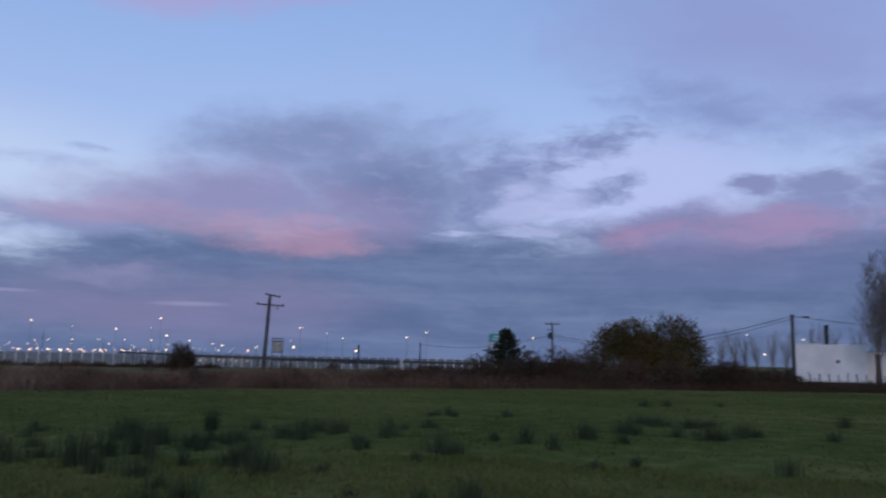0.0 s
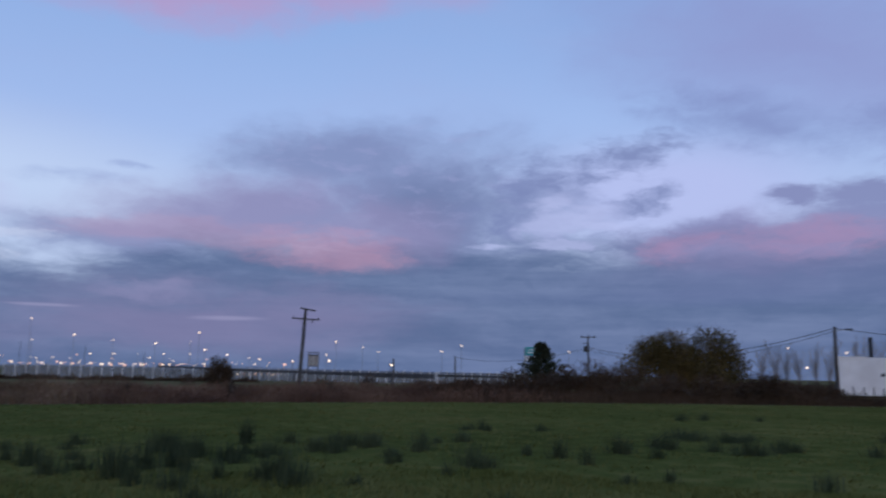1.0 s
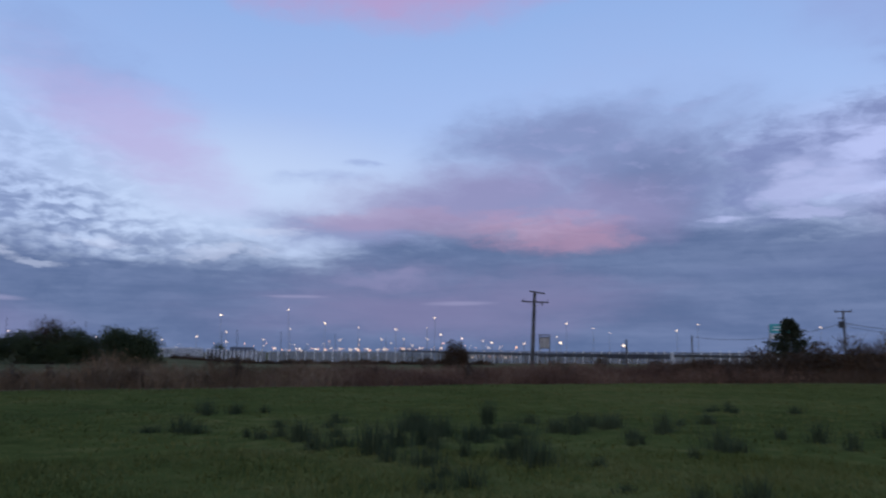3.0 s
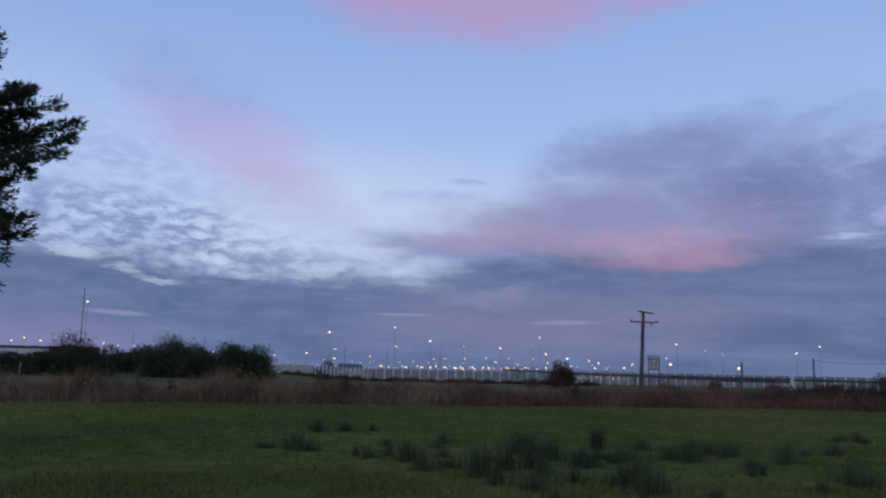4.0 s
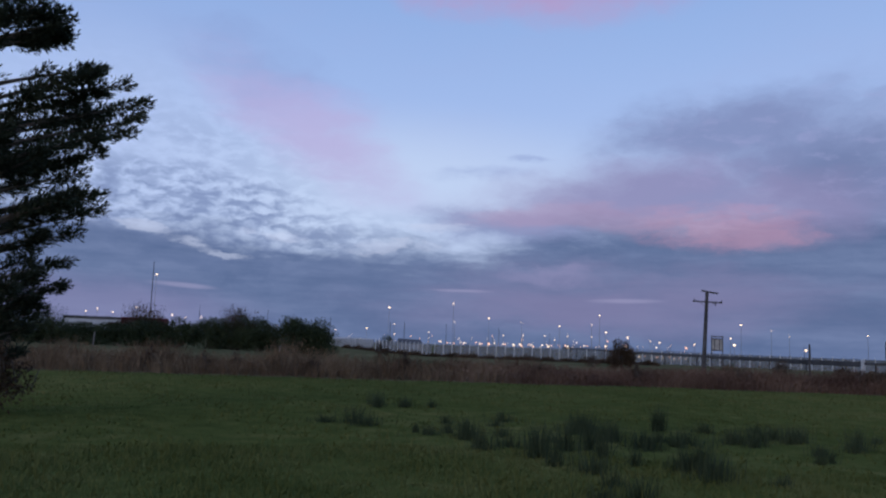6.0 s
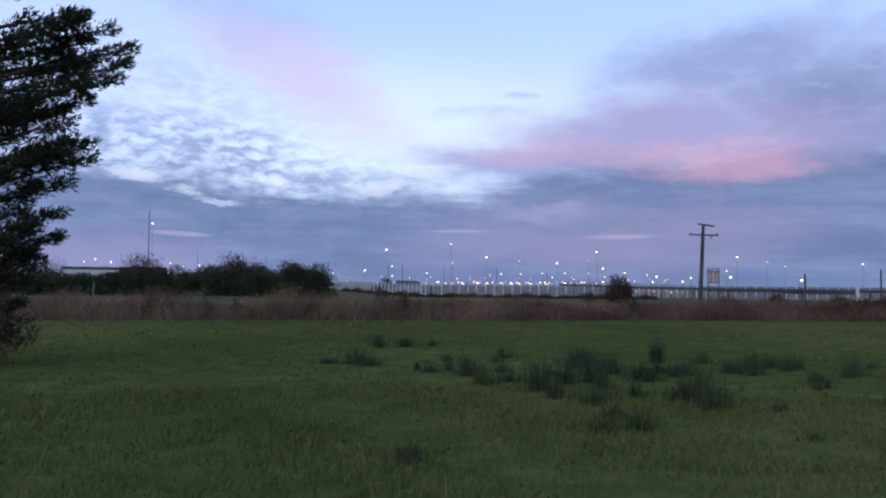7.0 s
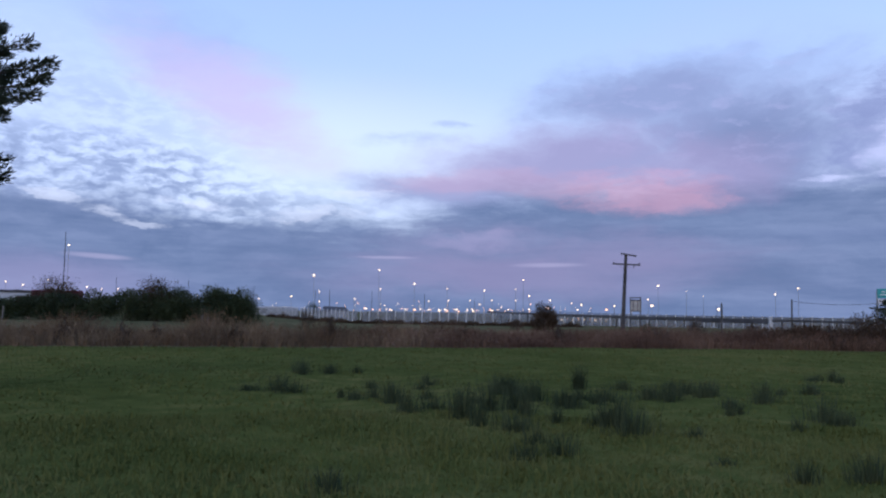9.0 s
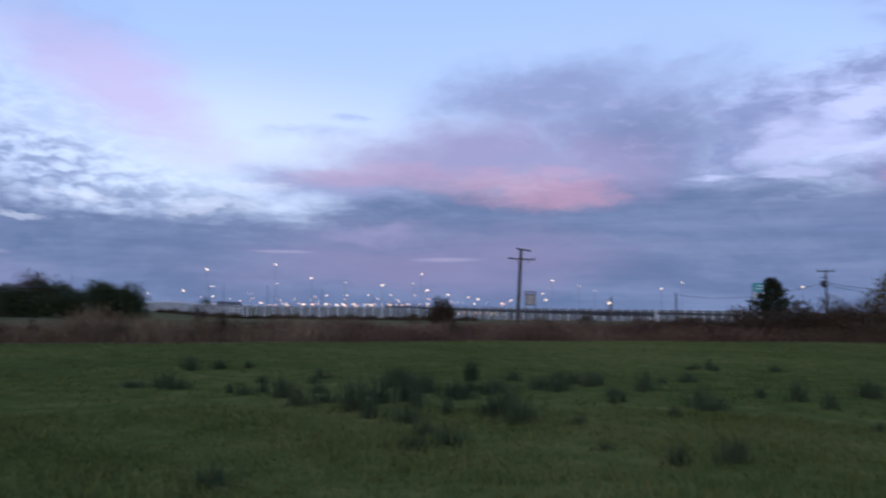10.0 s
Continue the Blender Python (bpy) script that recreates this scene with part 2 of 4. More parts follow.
# ---- materials ----
def material(name, dark, light, scale=1.0, detail=5.0, rough=0.85, bump=0.0, bump_scale=20.0, metal=0.0, island=0.0, third=None, wide=0.1, gloss=0.2):
    """Two tones mixed by noise at a fine and a wide scale, with relief."""
    m = bpy.data.materials.new(name)
    m.use_nodes = True
    nt = m.node_tree
    bsdf = nt.nodes["Principled BSDF"]
    pos = nt.nodes.new("ShaderNodeNewGeometry")
    fine = nt.nodes.new("ShaderNodeTexNoise")
    fine.inputs["Scale"].default_value, fine.inputs["Detail"].default_value = scale, detail
    broad = nt.nodes.new("ShaderNodeTexNoise")
    broad.inputs["Scale"].default_value, broad.inputs["Detail"].default_value = scale * wide, 3.0
    for n in (fine, broad):
        nt.links.new(pos.outputs["Position"], n.inputs["Vector"])
    fac = nt.nodes.new("ShaderNodeMath")
    fac.operation = "ADD"
    nt.links.new(fine.outputs["Fac"], fac.inputs[0])
    nt.links.new(broad.outputs["Fac"], fac.inputs[1])
    last = fac.outputs[0]
    if island:
        each = nt.nodes.new("ShaderNodeMath")
        each.operation, each.inputs[1].default_value = "MULTIPLY_ADD", island
        nt.links.new(pos.outputs["Random Per Island"], each.inputs[0])
        nt.links.new(last, each.inputs[2])
        last = each.outputs[0]
    tone = nt.nodes.new("ShaderNodeMapRange")
    tone.inputs[1].default_value, tone.inputs[2].default_value = 0.72 + island * 0.2, 1.28 + island * 0.8
    nt.links.new(last, tone.inputs[0])
    mix = nt.nodes.new("ShaderNodeValToRGB")
    nt.links.new(tone.outputs[0], mix.inputs[0])
    mix.color_ramp.elements[0].color, mix.color_ramp.elements[1].color = (*dark, 1), (*light, 1)
    if third:
        mix.color_ramp.elements.new(0.5).color = (*third, 1)
    nt.links.new(mix.outputs[0], bsdf.inputs["Base Color"])
    bsdf.inputs["Roughness"].default_value, bsdf.inputs["Metallic"].default_value = rough, metal
    bsdf.inputs["Specular IOR Level"].default_value = gloss
    if bump:
        grain = nt.nodes.new("ShaderNodeTexNoise")
        grain.inputs["Scale"].default_value, grain.inputs["Detail"].default_value = bump_scale, 6.0
        nt.links.new(pos.outputs["Position"], grain.inputs["Vector"])
        relief = nt.nodes.new("ShaderNodeBump")
        relief.inputs["Strength"].default_value, relief.inputs["Distance"].default_value = bump, 0.05
        nt.links.new(grain.outputs["Fac"], relief.inputs["Height"])
        nt.links.new(relief.outputs[0], bsdf.inputs["Normal"])
    return m


def shining(name, colour, strength):
    m = bpy.data.materials.new(name)
    m.use_nodes = True
    bsdf = m.node_tree.nodes["Principled BSDF"]
    bsdf.inputs["Base Color"].default_value = (0.8, 0.8, 0.8, 1)
    bsdf.inputs["Emission Color"].default_value = (*colour, 1)
    bsdf.inputs["Emission Strength"].default_value = strength
    return m


def netting(name, colour, cover):
    """Steel mesh too fine to resolve: part open, part metal."""
    m = material(name, colour, [min(1, c * 1.3) for c in colour], 0.8, rough=0.6)
    nt = m.node_tree
    out, bsdf = nt.nodes["Material Output"], nt.nodes["Principled BSDF"]
    clear, mix = nt.nodes.new("ShaderNodeBsdfTransparent"), nt.nodes.new("ShaderNodeMixShader")
    mix.inputs[0].default_value = cover
    nt.links.new(clear.outputs[0], mix.inputs[1])
    nt.links.new(bsdf.outputs[0], mix.inputs[2])
    nt.links.new(mix.outputs[0], out.inputs[0])
    return m


GRASS = material("meadow_grass", (0.060, 0.070, 0.019), (0.162, 0.144, 0.046), 1.6, 8.0, 0.95, 0.9, 14.0, third=(0.094, 0.104, 0.028), wide=0.06, gloss=0.0)
ROUGH = material("rough_grass", (0.070, 0.070, 0.030), (0.180, 0.150, 0.078), 0.5, 8.0, 0.95, 0.6, 6.0, wide=0.1, gloss=0.0)
BLADE = material("grass_blades", (0.076, 0.091, 0.026), (0.152, 0.150, 0.056), 0.5, 5.0, 0.9, island=0.12, third=(0.114, 0.125, 0.040), wide=0.25, gloss=0.0)
RUSH = material("rush_stems", (0.028, 0.042, 0.022), (0.080, 0.098, 0.050), 2.0, 3.0, 0.8, island=0.5, gloss=0.05)
STRAW = material("tan_stems", (0.085, 0.054, 0.032), (0.290, 0.200, 0.118), 0.35, 5.0, 0.95, island=0.35, third=(0.165, 0.108, 0.066), wide=0.6, gloss=0.05)
RUSSET = material("russet_stems", (0.080, 0.044, 0.032), (0.250, 0.152, 0.100), 0.35, 5.0, 0.95, island=0.35, third=(0.150, 0.088, 0.060), wide=0.6, gloss=0.05)
BRAMBLE = material("bramble_leaves", (0.032, 0.022, 0.014), (0.105, 0.066, 0.040), 0.5, 4.0, 0.9, island=0.5, wide=0.3, gloss=0.05)
HEDGE = material("hedge_leaves", (0.020, 0.032, 0.014), (0.066, 0.082, 0.034), 0.6, 4.0, 0.6, island=0.5, wide=0.3)
AUTUMN = material("autumn_leaves", (0.052, 0.044, 0.018), (0.190, 0.130, 0.052), 0.4, 4.0, 0.85, island=0.4, third=(0.105, 0.076, 0.028), wide=0.3, gloss=0.05)
TWIGGY = material("thicket_twigs", (0.050, 0.040, 0.034), (0.120, 0.095, 0.080), 0.8, 4.0, 0.9, island=0.4)
CYPRESS = material("cypress_sprays", (0.016, 0.023, 0.016), (0.058, 0.068, 0.042), 1.0, 4.0, 0.8, island=0.5, gloss=0.08)
BARK = material("bark", (0.045, 0.036, 0.028), (0.130, 0.105, 0.085), 5.0, 8.0, 0.95, 0.8, 25.0)
PALEBARK = material("poplar_bark", (0.130, 0.112, 0.104), (0.300, 0.262, 0.236), 2.5, 8.0, 0.95, 0.6, 12.0)
TIMBER = material("weathered_timber", (0.040, 0.038, 0.037), (0.105, 0.098, 0.094), 3.0, 8.0, 0.9, 0.5, 18.0)
CONCRETE = material("cast_concrete", (0.30, 0.30, 0.29), (0.46, 0.45, 0.43), 1.2, 8.0, 0.9, 0.4, 10.0)
WHITEPOST = material("white_concrete", (0.46, 0.46, 0.45), (0.62, 0.62, 0.60), 1.5, 6.0, 0.85, 0.2, 10.0)
WHITEWASH = material("white_render", (0.74, 0.73, 0.72), (0.88, 0.88, 0.87), 0.7, 9.0, 0.9, 0.4, 6.0, wide=0.25)
GREYWASH = material("grey_render", (0.48, 0.48, 0.49), (0.66, 0.66, 0.66), 0.7, 9.0, 0.9, 0.4, 6.0, wide=0.25)
SLATE = material("roof_sheet", (0.060, 0.058, 0.062), (0.120, 0.110, 0.110), 1.0, 6.0, 0.7, 0.3, 8.0)
STEEL = material("galvanised_steel", (0.20, 0.21, 0.22), (0.34, 0.35, 0.36), 2.0, 6.0, 0.5, metal=0.6)
DARKSTEEL = material("dark_painted_steel", (0.030, 0.032, 0.036), (0.075, 0.078, 0.085), 0.8, 6.0, 0.6, 0.2, 5.0)
TEAL = material("teal_sign_sheet", (0.03, 0.26, 0.27), (0.05, 0.36, 0.36), 1.5, 5.0, 0.5)
SIGNWHITE = material("white_sign_sheet", (0.62, 0.64, 0.64), (0.78, 0.80, 0.80), 1.5, 5.0, 0.5)
RED = material("red_tarpaulin", (0.060, 0.010, 0.018), (0.105, 0.016, 0.026), 0.8, 6.0, 0.6, 0.3, 3.0)
RUBBER = material("tyre_rubber", (0.015, 0.015, 0.016), (0.040, 0.040, 0.040), 3.0, 5.0, 0.9)
GLASSBLACK = material("dark_glass", (0.010, 0.012, 0.015), (0.022, 0.024, 0.030), 1.0, 2.0, 0.15)
MESH = netting("fence_mesh", (0.24, 0.25, 0.27), 0.50)
LAMPWHITE = shining("lamp_white", (1.0, 0.72, 0.44), 2.2)
LAMPWARM = shining("lamp_warm", (1.0, 0.48, 0.22), 2.0)
LAMPDIM = shining("lamp_dim", (1.0, 0.76, 0.54), 1.3)


# ---- building helpers ----
rng = np.random.default_rng(11)


def mesh_of(name, verts, faces, mat):
    me = bpy.data.meshes.new(name)
    me.from_pydata(np.asarray(verts).tolist(), [], np.asarray(faces).tolist() if isinstance(faces, np.ndarray) else faces)
    me.materials.append(mat)
    me.update()
    return me


def part(name, me, mat, parent, label="", at=None):
    """Links a bmesh or a mesh as one object under its thing."""
    if isinstance(me, bmesh.types.BMesh):
        data = bpy.data.meshes.new(name)
        me.to_mesh(data)
        me.free()
        data.materials.append(mat)
        me = data
    ob = new(name, me)
    ob.parent = parent
    if at is not None:
        ob.matrix_local = at
    return tagged(ob, label)


def thing(name, m, label, category, group="", kind=""):
    ob = new(name)
    ob.matrix_world = m
    ob.empty_display_size = 0.3
    return tagged(ob, label, category, group, kind)


def box(sx, sy, sz, at=(0, 0, 0), bevel=0.0, turn=None, into=None):
    """A block with its base centre at a place, edges taken off."""
    bm = into or bmesh.new()
    m = Matrix.Translation(at) @ (turn or Matrix()) @ Matrix.Translation((0, 0, sz / 2)) @ Matrix.Diagonal((sx, sy, sz, 1))
    made = bmesh.ops.create_cube(bm, size=1, matrix=m)
    if bevel:
        edges = list({e for v in made["verts"] for e in v.link_edges})
        bmesh.ops.bevel(bm, geom=edges, offset=bevel, segments=1, affect="EDGES")
    return bm


def rod(a, b, r1, r2, sides=8, into=None):
    bm = into or bmesh.new()
    a, b = Vector(a), Vector(b)
    d = b - a
    m = Matrix.Translation((a + b) / 2) @ d.to_track_quat("Z", "Y").to_matrix().to_4x4()
    bmesh.ops.create_cone(bm, cap_ends=True, segments=sides, radius1=r1, radius2=r2, depth=d.length, matrix=m)
    return bm


def unit(v):
    return v / np.maximum(np.linalg.norm(v, axis=-1, keepdims=True), 1e-9)


def leaves(pos, along, length, width, mat, name="leaves", flat_side=None):
    """Many small pointed leaves: a lozenge at each place, folded a little along its rib."""
    n = len(pos)
    along = unit(along)
    side = unit(np.cross(along, rng.normal(size=(n, 3)) if flat_side is None else flat_side))
    up = np.cross(side, along)
    L, W = np.asarray(length).reshape(-1, 1) * np.ones((n, 1)), np.asarray(width).reshape(-1, 1) * np.ones((n, 1))
    v = np.stack([pos, pos + along * L * 0.45 + side * W * 0.5 + up * W * 0.15, pos + along * L, pos + along * L * 0.45 - side * W * 0.5 + up * W * 0.15], 1).reshape(-1, 3)
    k = np.arange(n)[:, None] * 4
    return mesh_of(name, v, np.concatenate([k + [0, 1, 2], k + [0, 2, 3]]), mat)


def blades(root, lean, height_, width, mat, name="blades"):
    """Upright stems or blades: two-piece, tapering, bent over by lean."""
    n = len(root)
    turn = rng.uniform(0, 2 * np.pi, n)
    side = np.stack([np.cos(turn), np.sin(turn), 0 * turn], 1) * np.asarray(width).reshape(-1, 1) / 2
    h = np.asarray(height_).reshape(-1, 1) * np.array([[0, 0, 1.0]])
    mid, tip = root + h * 0.55 + lean * 0.3, root + h + lean
    v = np.stack([root - side, root + side, mid - side * 0.7, mid + side * 0.7, tip], 1).reshape(-1, 3)
    k = np.arange(n)[:, None] * 5
    return mesh_of(name, v, np.concatenate([k + [0, 1, 3], k + [0, 3, 2], k + [2, 3, 4]]), mat)


def sticks(segs, mat, name="twigs", sides=3):
    """Thin tapering sticks: rows of x, y, z, x, y, z, radius, radius."""
    s = np.asarray(segs, float)
    a, b, r1, r2 = s[:, :3], s[:, 3:6], s[:, 6:7], s[:, 7:8]
    d = unit(b - a)
    ref = np.where(np.abs(d[:, 2:3]) > 0.9, [[1.0, 0, 0]], [[0, 0, 1.0]])
    u = unit(np.cross(d, ref))
    w = np.cross(d, u)
    rings = []
    for c, r in ((a, r1), (b, r2)):
        for i in range(sides):
            t = 2 * np.pi * i / sides
            rings.append(c + (u * np.cos(t) + w * np.sin(t)) * r)
    v = np.stack(rings, 1).reshape(-1, 3)
    k = np.arange(len(s))[:, None] * 2 * sides
    f = [k + [i, (i + 1) % sides, sides + (i + 1) % sides, sides + i] for i in range(sides)]
    return mesh_of(name, v, np.concatenate(f), mat)


def polar(az, d, z=0.0):
    a = radians(az)
    return Vector((d * math.sin(a), d * math.cos(a), z))


# ---- ground ----
EDGE_X = [-300, -60, -30, -16, 0, 11, 21, 30, 36, 43, 50, 70, 300]
EDGE_Y = [10, 28, 31.5, 33.3, 36.0, 38.4, 38.4, 37.0, 35.3, 32.4, 29.4, 20, -60]


def field_edge(x):
    return np.interp(x, EDGE_X, EDGE_Y)


def ease(v):
    v = np.clip(v, 0, 1)
    return v * v * (3 - 2 * v)


def lie(x, y):
    """The lie of the land: level field, a slow fall beyond it towards the fence."""
    x, y = np.asarray(x, float), np.asarray(y, float)
    fall = -0.8 * ease((y - 55) / 70) * ease((x + 30) / 25)
    near = np.clip(1 - np.hypot(x, y) / 60, 0, 1)
    bumps = 0.05 * np.sin(x * 0.7 + 1.3) * np.sin(y * 0.55) + 0.03 * np.sin(x * 1.9 + y * 1.3)
    return fall + bumps * near * np.clip((np.hypot(x, y) - 1.5) / 4, 0, 1)


def build_ground():
    xs = np.unique(np.concatenate([np.linspace(-60, 70, 131), np.linspace(-400, 400, 60), np.linspace(-4200, 4200, 22)]))
    below = np.concatenate([[-4200, -1200, -300, -80], np.linspace(-30, 0, 8)])
    rows = []
    for v in below:
        rows.append(np.stack([xs, np.full_like(xs, v) + np.minimum(field_edge(xs) - 5, 0)], 1))
    for k in np.linspace(0.03, 1, 45):
        y0 = np.minimum(field_edge(xs) - 5, 0)
        rows.append(np.stack([xs, y0 + (field_edge(xs) - y0) * k], 1))
    field_rows = len(rows)
    for dy in (1, 3, 6, 10, 15, 22, 30, 40, 52, 66, 82, 100, 130, 170, 240, 400, 800, 1800, 4200):
        rows.append(np.stack([xs, field_edge(xs) + dy], 1))
    g = np.array(rows)
    z = lie(g[..., 0], g[..., 1])
    v = np.concatenate([g, z[..., None]], 2).reshape(-1, 3)
    n = len(xs)
    faces, kinds = [], []
    for r in range(len(rows) - 1):
        for c in range(n - 1):
            faces.append((r * n + c, r * n + c + 1, (r + 1) * n + c + 1, (r + 1) * n + c))
            kinds.append(0 if r < field_rows - 1 else 1)
    me = mesh_of("ground", v, faces, GRASS)
    me.materials.append(ROUGH)
    me.polygons.foreach_set("material_index", kinds)
    me.polygons.foreach_set("use_smooth", [True] * len(kinds))
    return tagged(new("ground", me), "damp green meadow running on into rough dull grassland", "ground", kind="structure")


build_ground()


def build_grass(name, x, y, tall, wide, label):
    """Short turf, longer and shorter in patches."""
    keep = (y < field_edge(x) - 0.2) & (np.hypot(x, y) > 0.6)
    x, y = x[keep], y[keep]
    patch = 0.5 + 0.5 * np.sin(x * 1.1 + 0.6 * np.sin(y * 0.9)) * np.sin(y * 0.8 + 0.9 * np.sin(x * 0.6))
    h = rng.uniform(0.5, 1.25, len(x)) * tall * (0.75 + 0.5 * patch) * (1 + (rng.uniform(0, 1, len(x)) < 0.015) * 1.3)
    root = np.stack([x, y, lie(x, y) - 0.01], 1)
    lean = rng.normal(0, 0.035, (len(x), 3)) * [1, 1, 0]
    tagged(new(name, blades(root, lean, h, wide * rng.uniform(0.7, 1.3, len(x)), BLADE, name)), label, "grass", kind="stuff")


r_ = 13 * np.sqrt(rng.uniform(0, 1, 180000))
t_ = rng.uniform(0, 2 * np.pi, 180000)
build_grass("meadow_turf", r_ * np.cos(t_), r_ * np.sin(t_), 0.085, 0.016, "short damp green turf round the standpoint")
build_grass("field_turf", rng.uniform(-34, 52, 145000), rng.uniform(7, 39, 145000), 0.048, 0.042, "short damp green turf of the wider meadow")


def build_straw(name, x0, x1, n, mat, tall, label):
    """A stretch of dead stems along the far side of the field, tangled and leaning."""
    x = x0 + (x1 - x0) * rng.uniform(0, 1, n) + rng.normal(0, 1.8, n)
    depth = rng.uniform(0, 1, n)
    y = field_edge(x) + 0.1 + depth * 5.5
    wave = 0.5 + 0.28 * np.sin(x * 0.45 + 1) * np.sin(x * 0.17) + 0.22 * np.sin(x * 1.3 + y * 0.8 + 2 * np.sin(x * 0.31))
    leftward = np.interp(x, [-40, -16, -6, 3, 25, 36, 60], [1.22, 1.15, 1.0, 0.98, 0.95, 0.9, 0.9])
    h = tall * (0.70 + 0.62 * wave) * leftward * np.interp(depth, [0, 0.10, 0.4, 1], [0.35, 0.62, 1.0, 1.0]) * rng.uniform(0.55, 1.05, n)
    plume = np.exp(-(((x + 8.0) / 0.5) ** 2)) + 0.8 * np.exp(-(((x + 13.6) / 0.9) ** 2)) + 0.5 * np.exp(-(((x + 2.1) / 0.3) ** 2))
    h = h * (1 + 0.45 * plume)
    root = np.stack([x, y, lie(x, y) - 0.02], 1)
    lean = np.stack([rng.normal(0.05, 0.30, n), rng.normal(0, 0.22, n), np.zeros(n)], 1) * h[:, None]
    tagged(new(name, blades(root, lean, h, rng.uniform(0.015, 0.040, n), mat, name)), label, "dry grass", kind="stuff")
    # torn leaves and seed heads hanging among the stems
    m = n // 2
    pick = rng.integers(0, n, m)
    k = rng.uniform(0.25, 1.0, (m, 1)) ** 0.6
    at = root[pick] + lean[pick] * k * k + np.stack([0 * k[:, 0], 0 * k[:, 0], h[pick] * k[:, 0]], 1)
    tagged(new(name.replace("stems", "leaves"), leaves(at, rng.normal(0, 1, (m, 3)) + [0, 0, -0.2], rng.uniform(0.08, 0.24, m), 0.045, mat, name + "_leaf")), label.replace("stems", "leaves"), "dry grass", kind="stuff")


build_straw("tan_dead_stems", -62, 3, 26000, STRAW, 1.10, "tan dead stems and tall dry grass along the field edge")
build_straw("russet_dead_stems", 1, 26, 15000, RUSSET, 1.05, "russet brown dead stems along the field edge")
build_straw("dark_dead_stems", 22, 66, 17000, BRAMBLE, 0.95, "dark brown dead stems under the brambles")


# ---- plants ----
def rush_clump(width, tall, n=110):
    r = np.abs(rng.normal(0, 0.50, n)) * width / 2
    t = rng.uniform(0, 2 * np.pi, n)
    root = np.stack([r * np.cos(t), r * np.sin(t) * 0.7, np.full(n, -0.03)], 1)
    out = np.stack([np.cos(t), np.sin(t), 0 * t], 1) * rng.uniform(0.0, 0.32, (n, 1)) * tall + rng.normal(0, 0.08, (n, 3)) * [1, 1, 0] * tall
    return blades(root, out, rng.uniform(0.35, 1.0, n) ** 1.2 * 1.22 * tall, rng.uniform(0.007, 0.016, n), RUSH, "rush_clump")


RUSHES_A = [(-1.9, 21.4, 0.45, 0.42), (-1.1, 21.2, 0.34, 0.30), (-1.9, 16.6, 0.66, 0.40), (0.3, 14.2, 0.45, 0.40), (0.0, 14.9, 0.16, 0.25), (0.5, 13.0, 0.30, 0.42),
            (1.2, 18.0, 0.48, 0.30), (1.0, 13.3, 0.50, 0.26), (1.4, 12.3, 0.42, 0.59), (1.9, 13.1, 0.52, 0.56), (2.6, 16.2, 0.65, 0.48), (2.0, 11.2, 0.50, 0.36),
            (3.0, 15.0, 0.55, 0.45), (3.4, 14.3, 0.66, 0.36), (4.5, 17.2, 0.24, 0.60), (4.4, 15.1, 0.70, 0.36), (3.5, 11.4, 0.66, 0.50), (5.4, 15.5, 0.46, 0.36)]
RUSHES_B = [(5.8, 15.5, 0.56, 0.44), (6.5, 16.2, 0.50, 0.32), (6.9, 16.0, 0.40, 0.36), (5.9, 12.9, 0.18, 0.25), (7.5, 14.9, 0.46, 0.42), (11.5, 20.0, 0.46, 0.22),
            (11.8, 19.8, 0.28, 0.32), (7.1, 12.2, 0.55, 0.47), (9.1, 16.1, 0.42, 0.28), (6.0, 11.0, 0.22, 0.22), (2.7, 11.8, 0.26, 0.26), (1.7, 9.0, 0.30, 0.24),
            (2.2, 9.3, 0.38, 0.30), (-0.4, 7.5, 0.30, 0.26), (4.2, 10.3, 0.26, 0.17), (3.8, 8.5, 0.24, 0.12), (4.2, 7.6, 0.24, 0.26), (4.8, 7.5, 0.38, 0.30)]
RUSHES_C = [(9.1, 12.4, 0.44, 0.40), (11.0, 13.0, 0.48, 0.46), (13.1, 13.9, 0.60, 0.42), (15.4, 15.2, 1.05, 0.32), (15.7, 14.5, 1.05, 0.36), (13.5, 11.9, 0.95, 0.40),
            (15.0, 12.3, 0.62, 0.34), (22.3, 21.7, 0.46, 0.32), (21.5, 22.0, 0.56, 0.30), (24.5, 21.1, 0.32, 0.24), (19.7, 12.9, 0.46, 0.38), (10.5, 7.8, 0.58, 0.34),
            (15.9, 10.7, 0.46, 0.28), (28.1, 16.1, 0.85, 0.24), (13.1, 18.8, 0.36, 0.24), (14.2, 8.1, 0.26, 0.26), (8.1, 9.3, 0.26, 0.18), (9.1, 9.5, 0.28, 0.24)]
SATELLITES = []
for x, y, w, h in RUSHES_A + RUSHES_B[:9] + RUSHES_C[:7]:
    for _ in range(2 if w > 0.4 else 1):
        SATELLITES.append((x + rng.normal(0, 0.45), y + rng.normal(0, 0.7), w * rng.uniform(0.5, 0.9), h * rng.uniform(0.55, 0.85)))
for x, y, w, h in RUSHES_A + RUSHES_B + RUSHES_C + SATELLITES:
    ob = thing("rush_clump", Matrix.Translation((x, y, float(lie(x, y)))), "dark green clump of rushes standing in the meadow", "rush clump", "rush clumps in the meadow")
    tagged(part("tuft", rush_clump(w * 1.35, h * 1.02, int(80 + 170 * w)), RUSH, ob), kind="stuff")


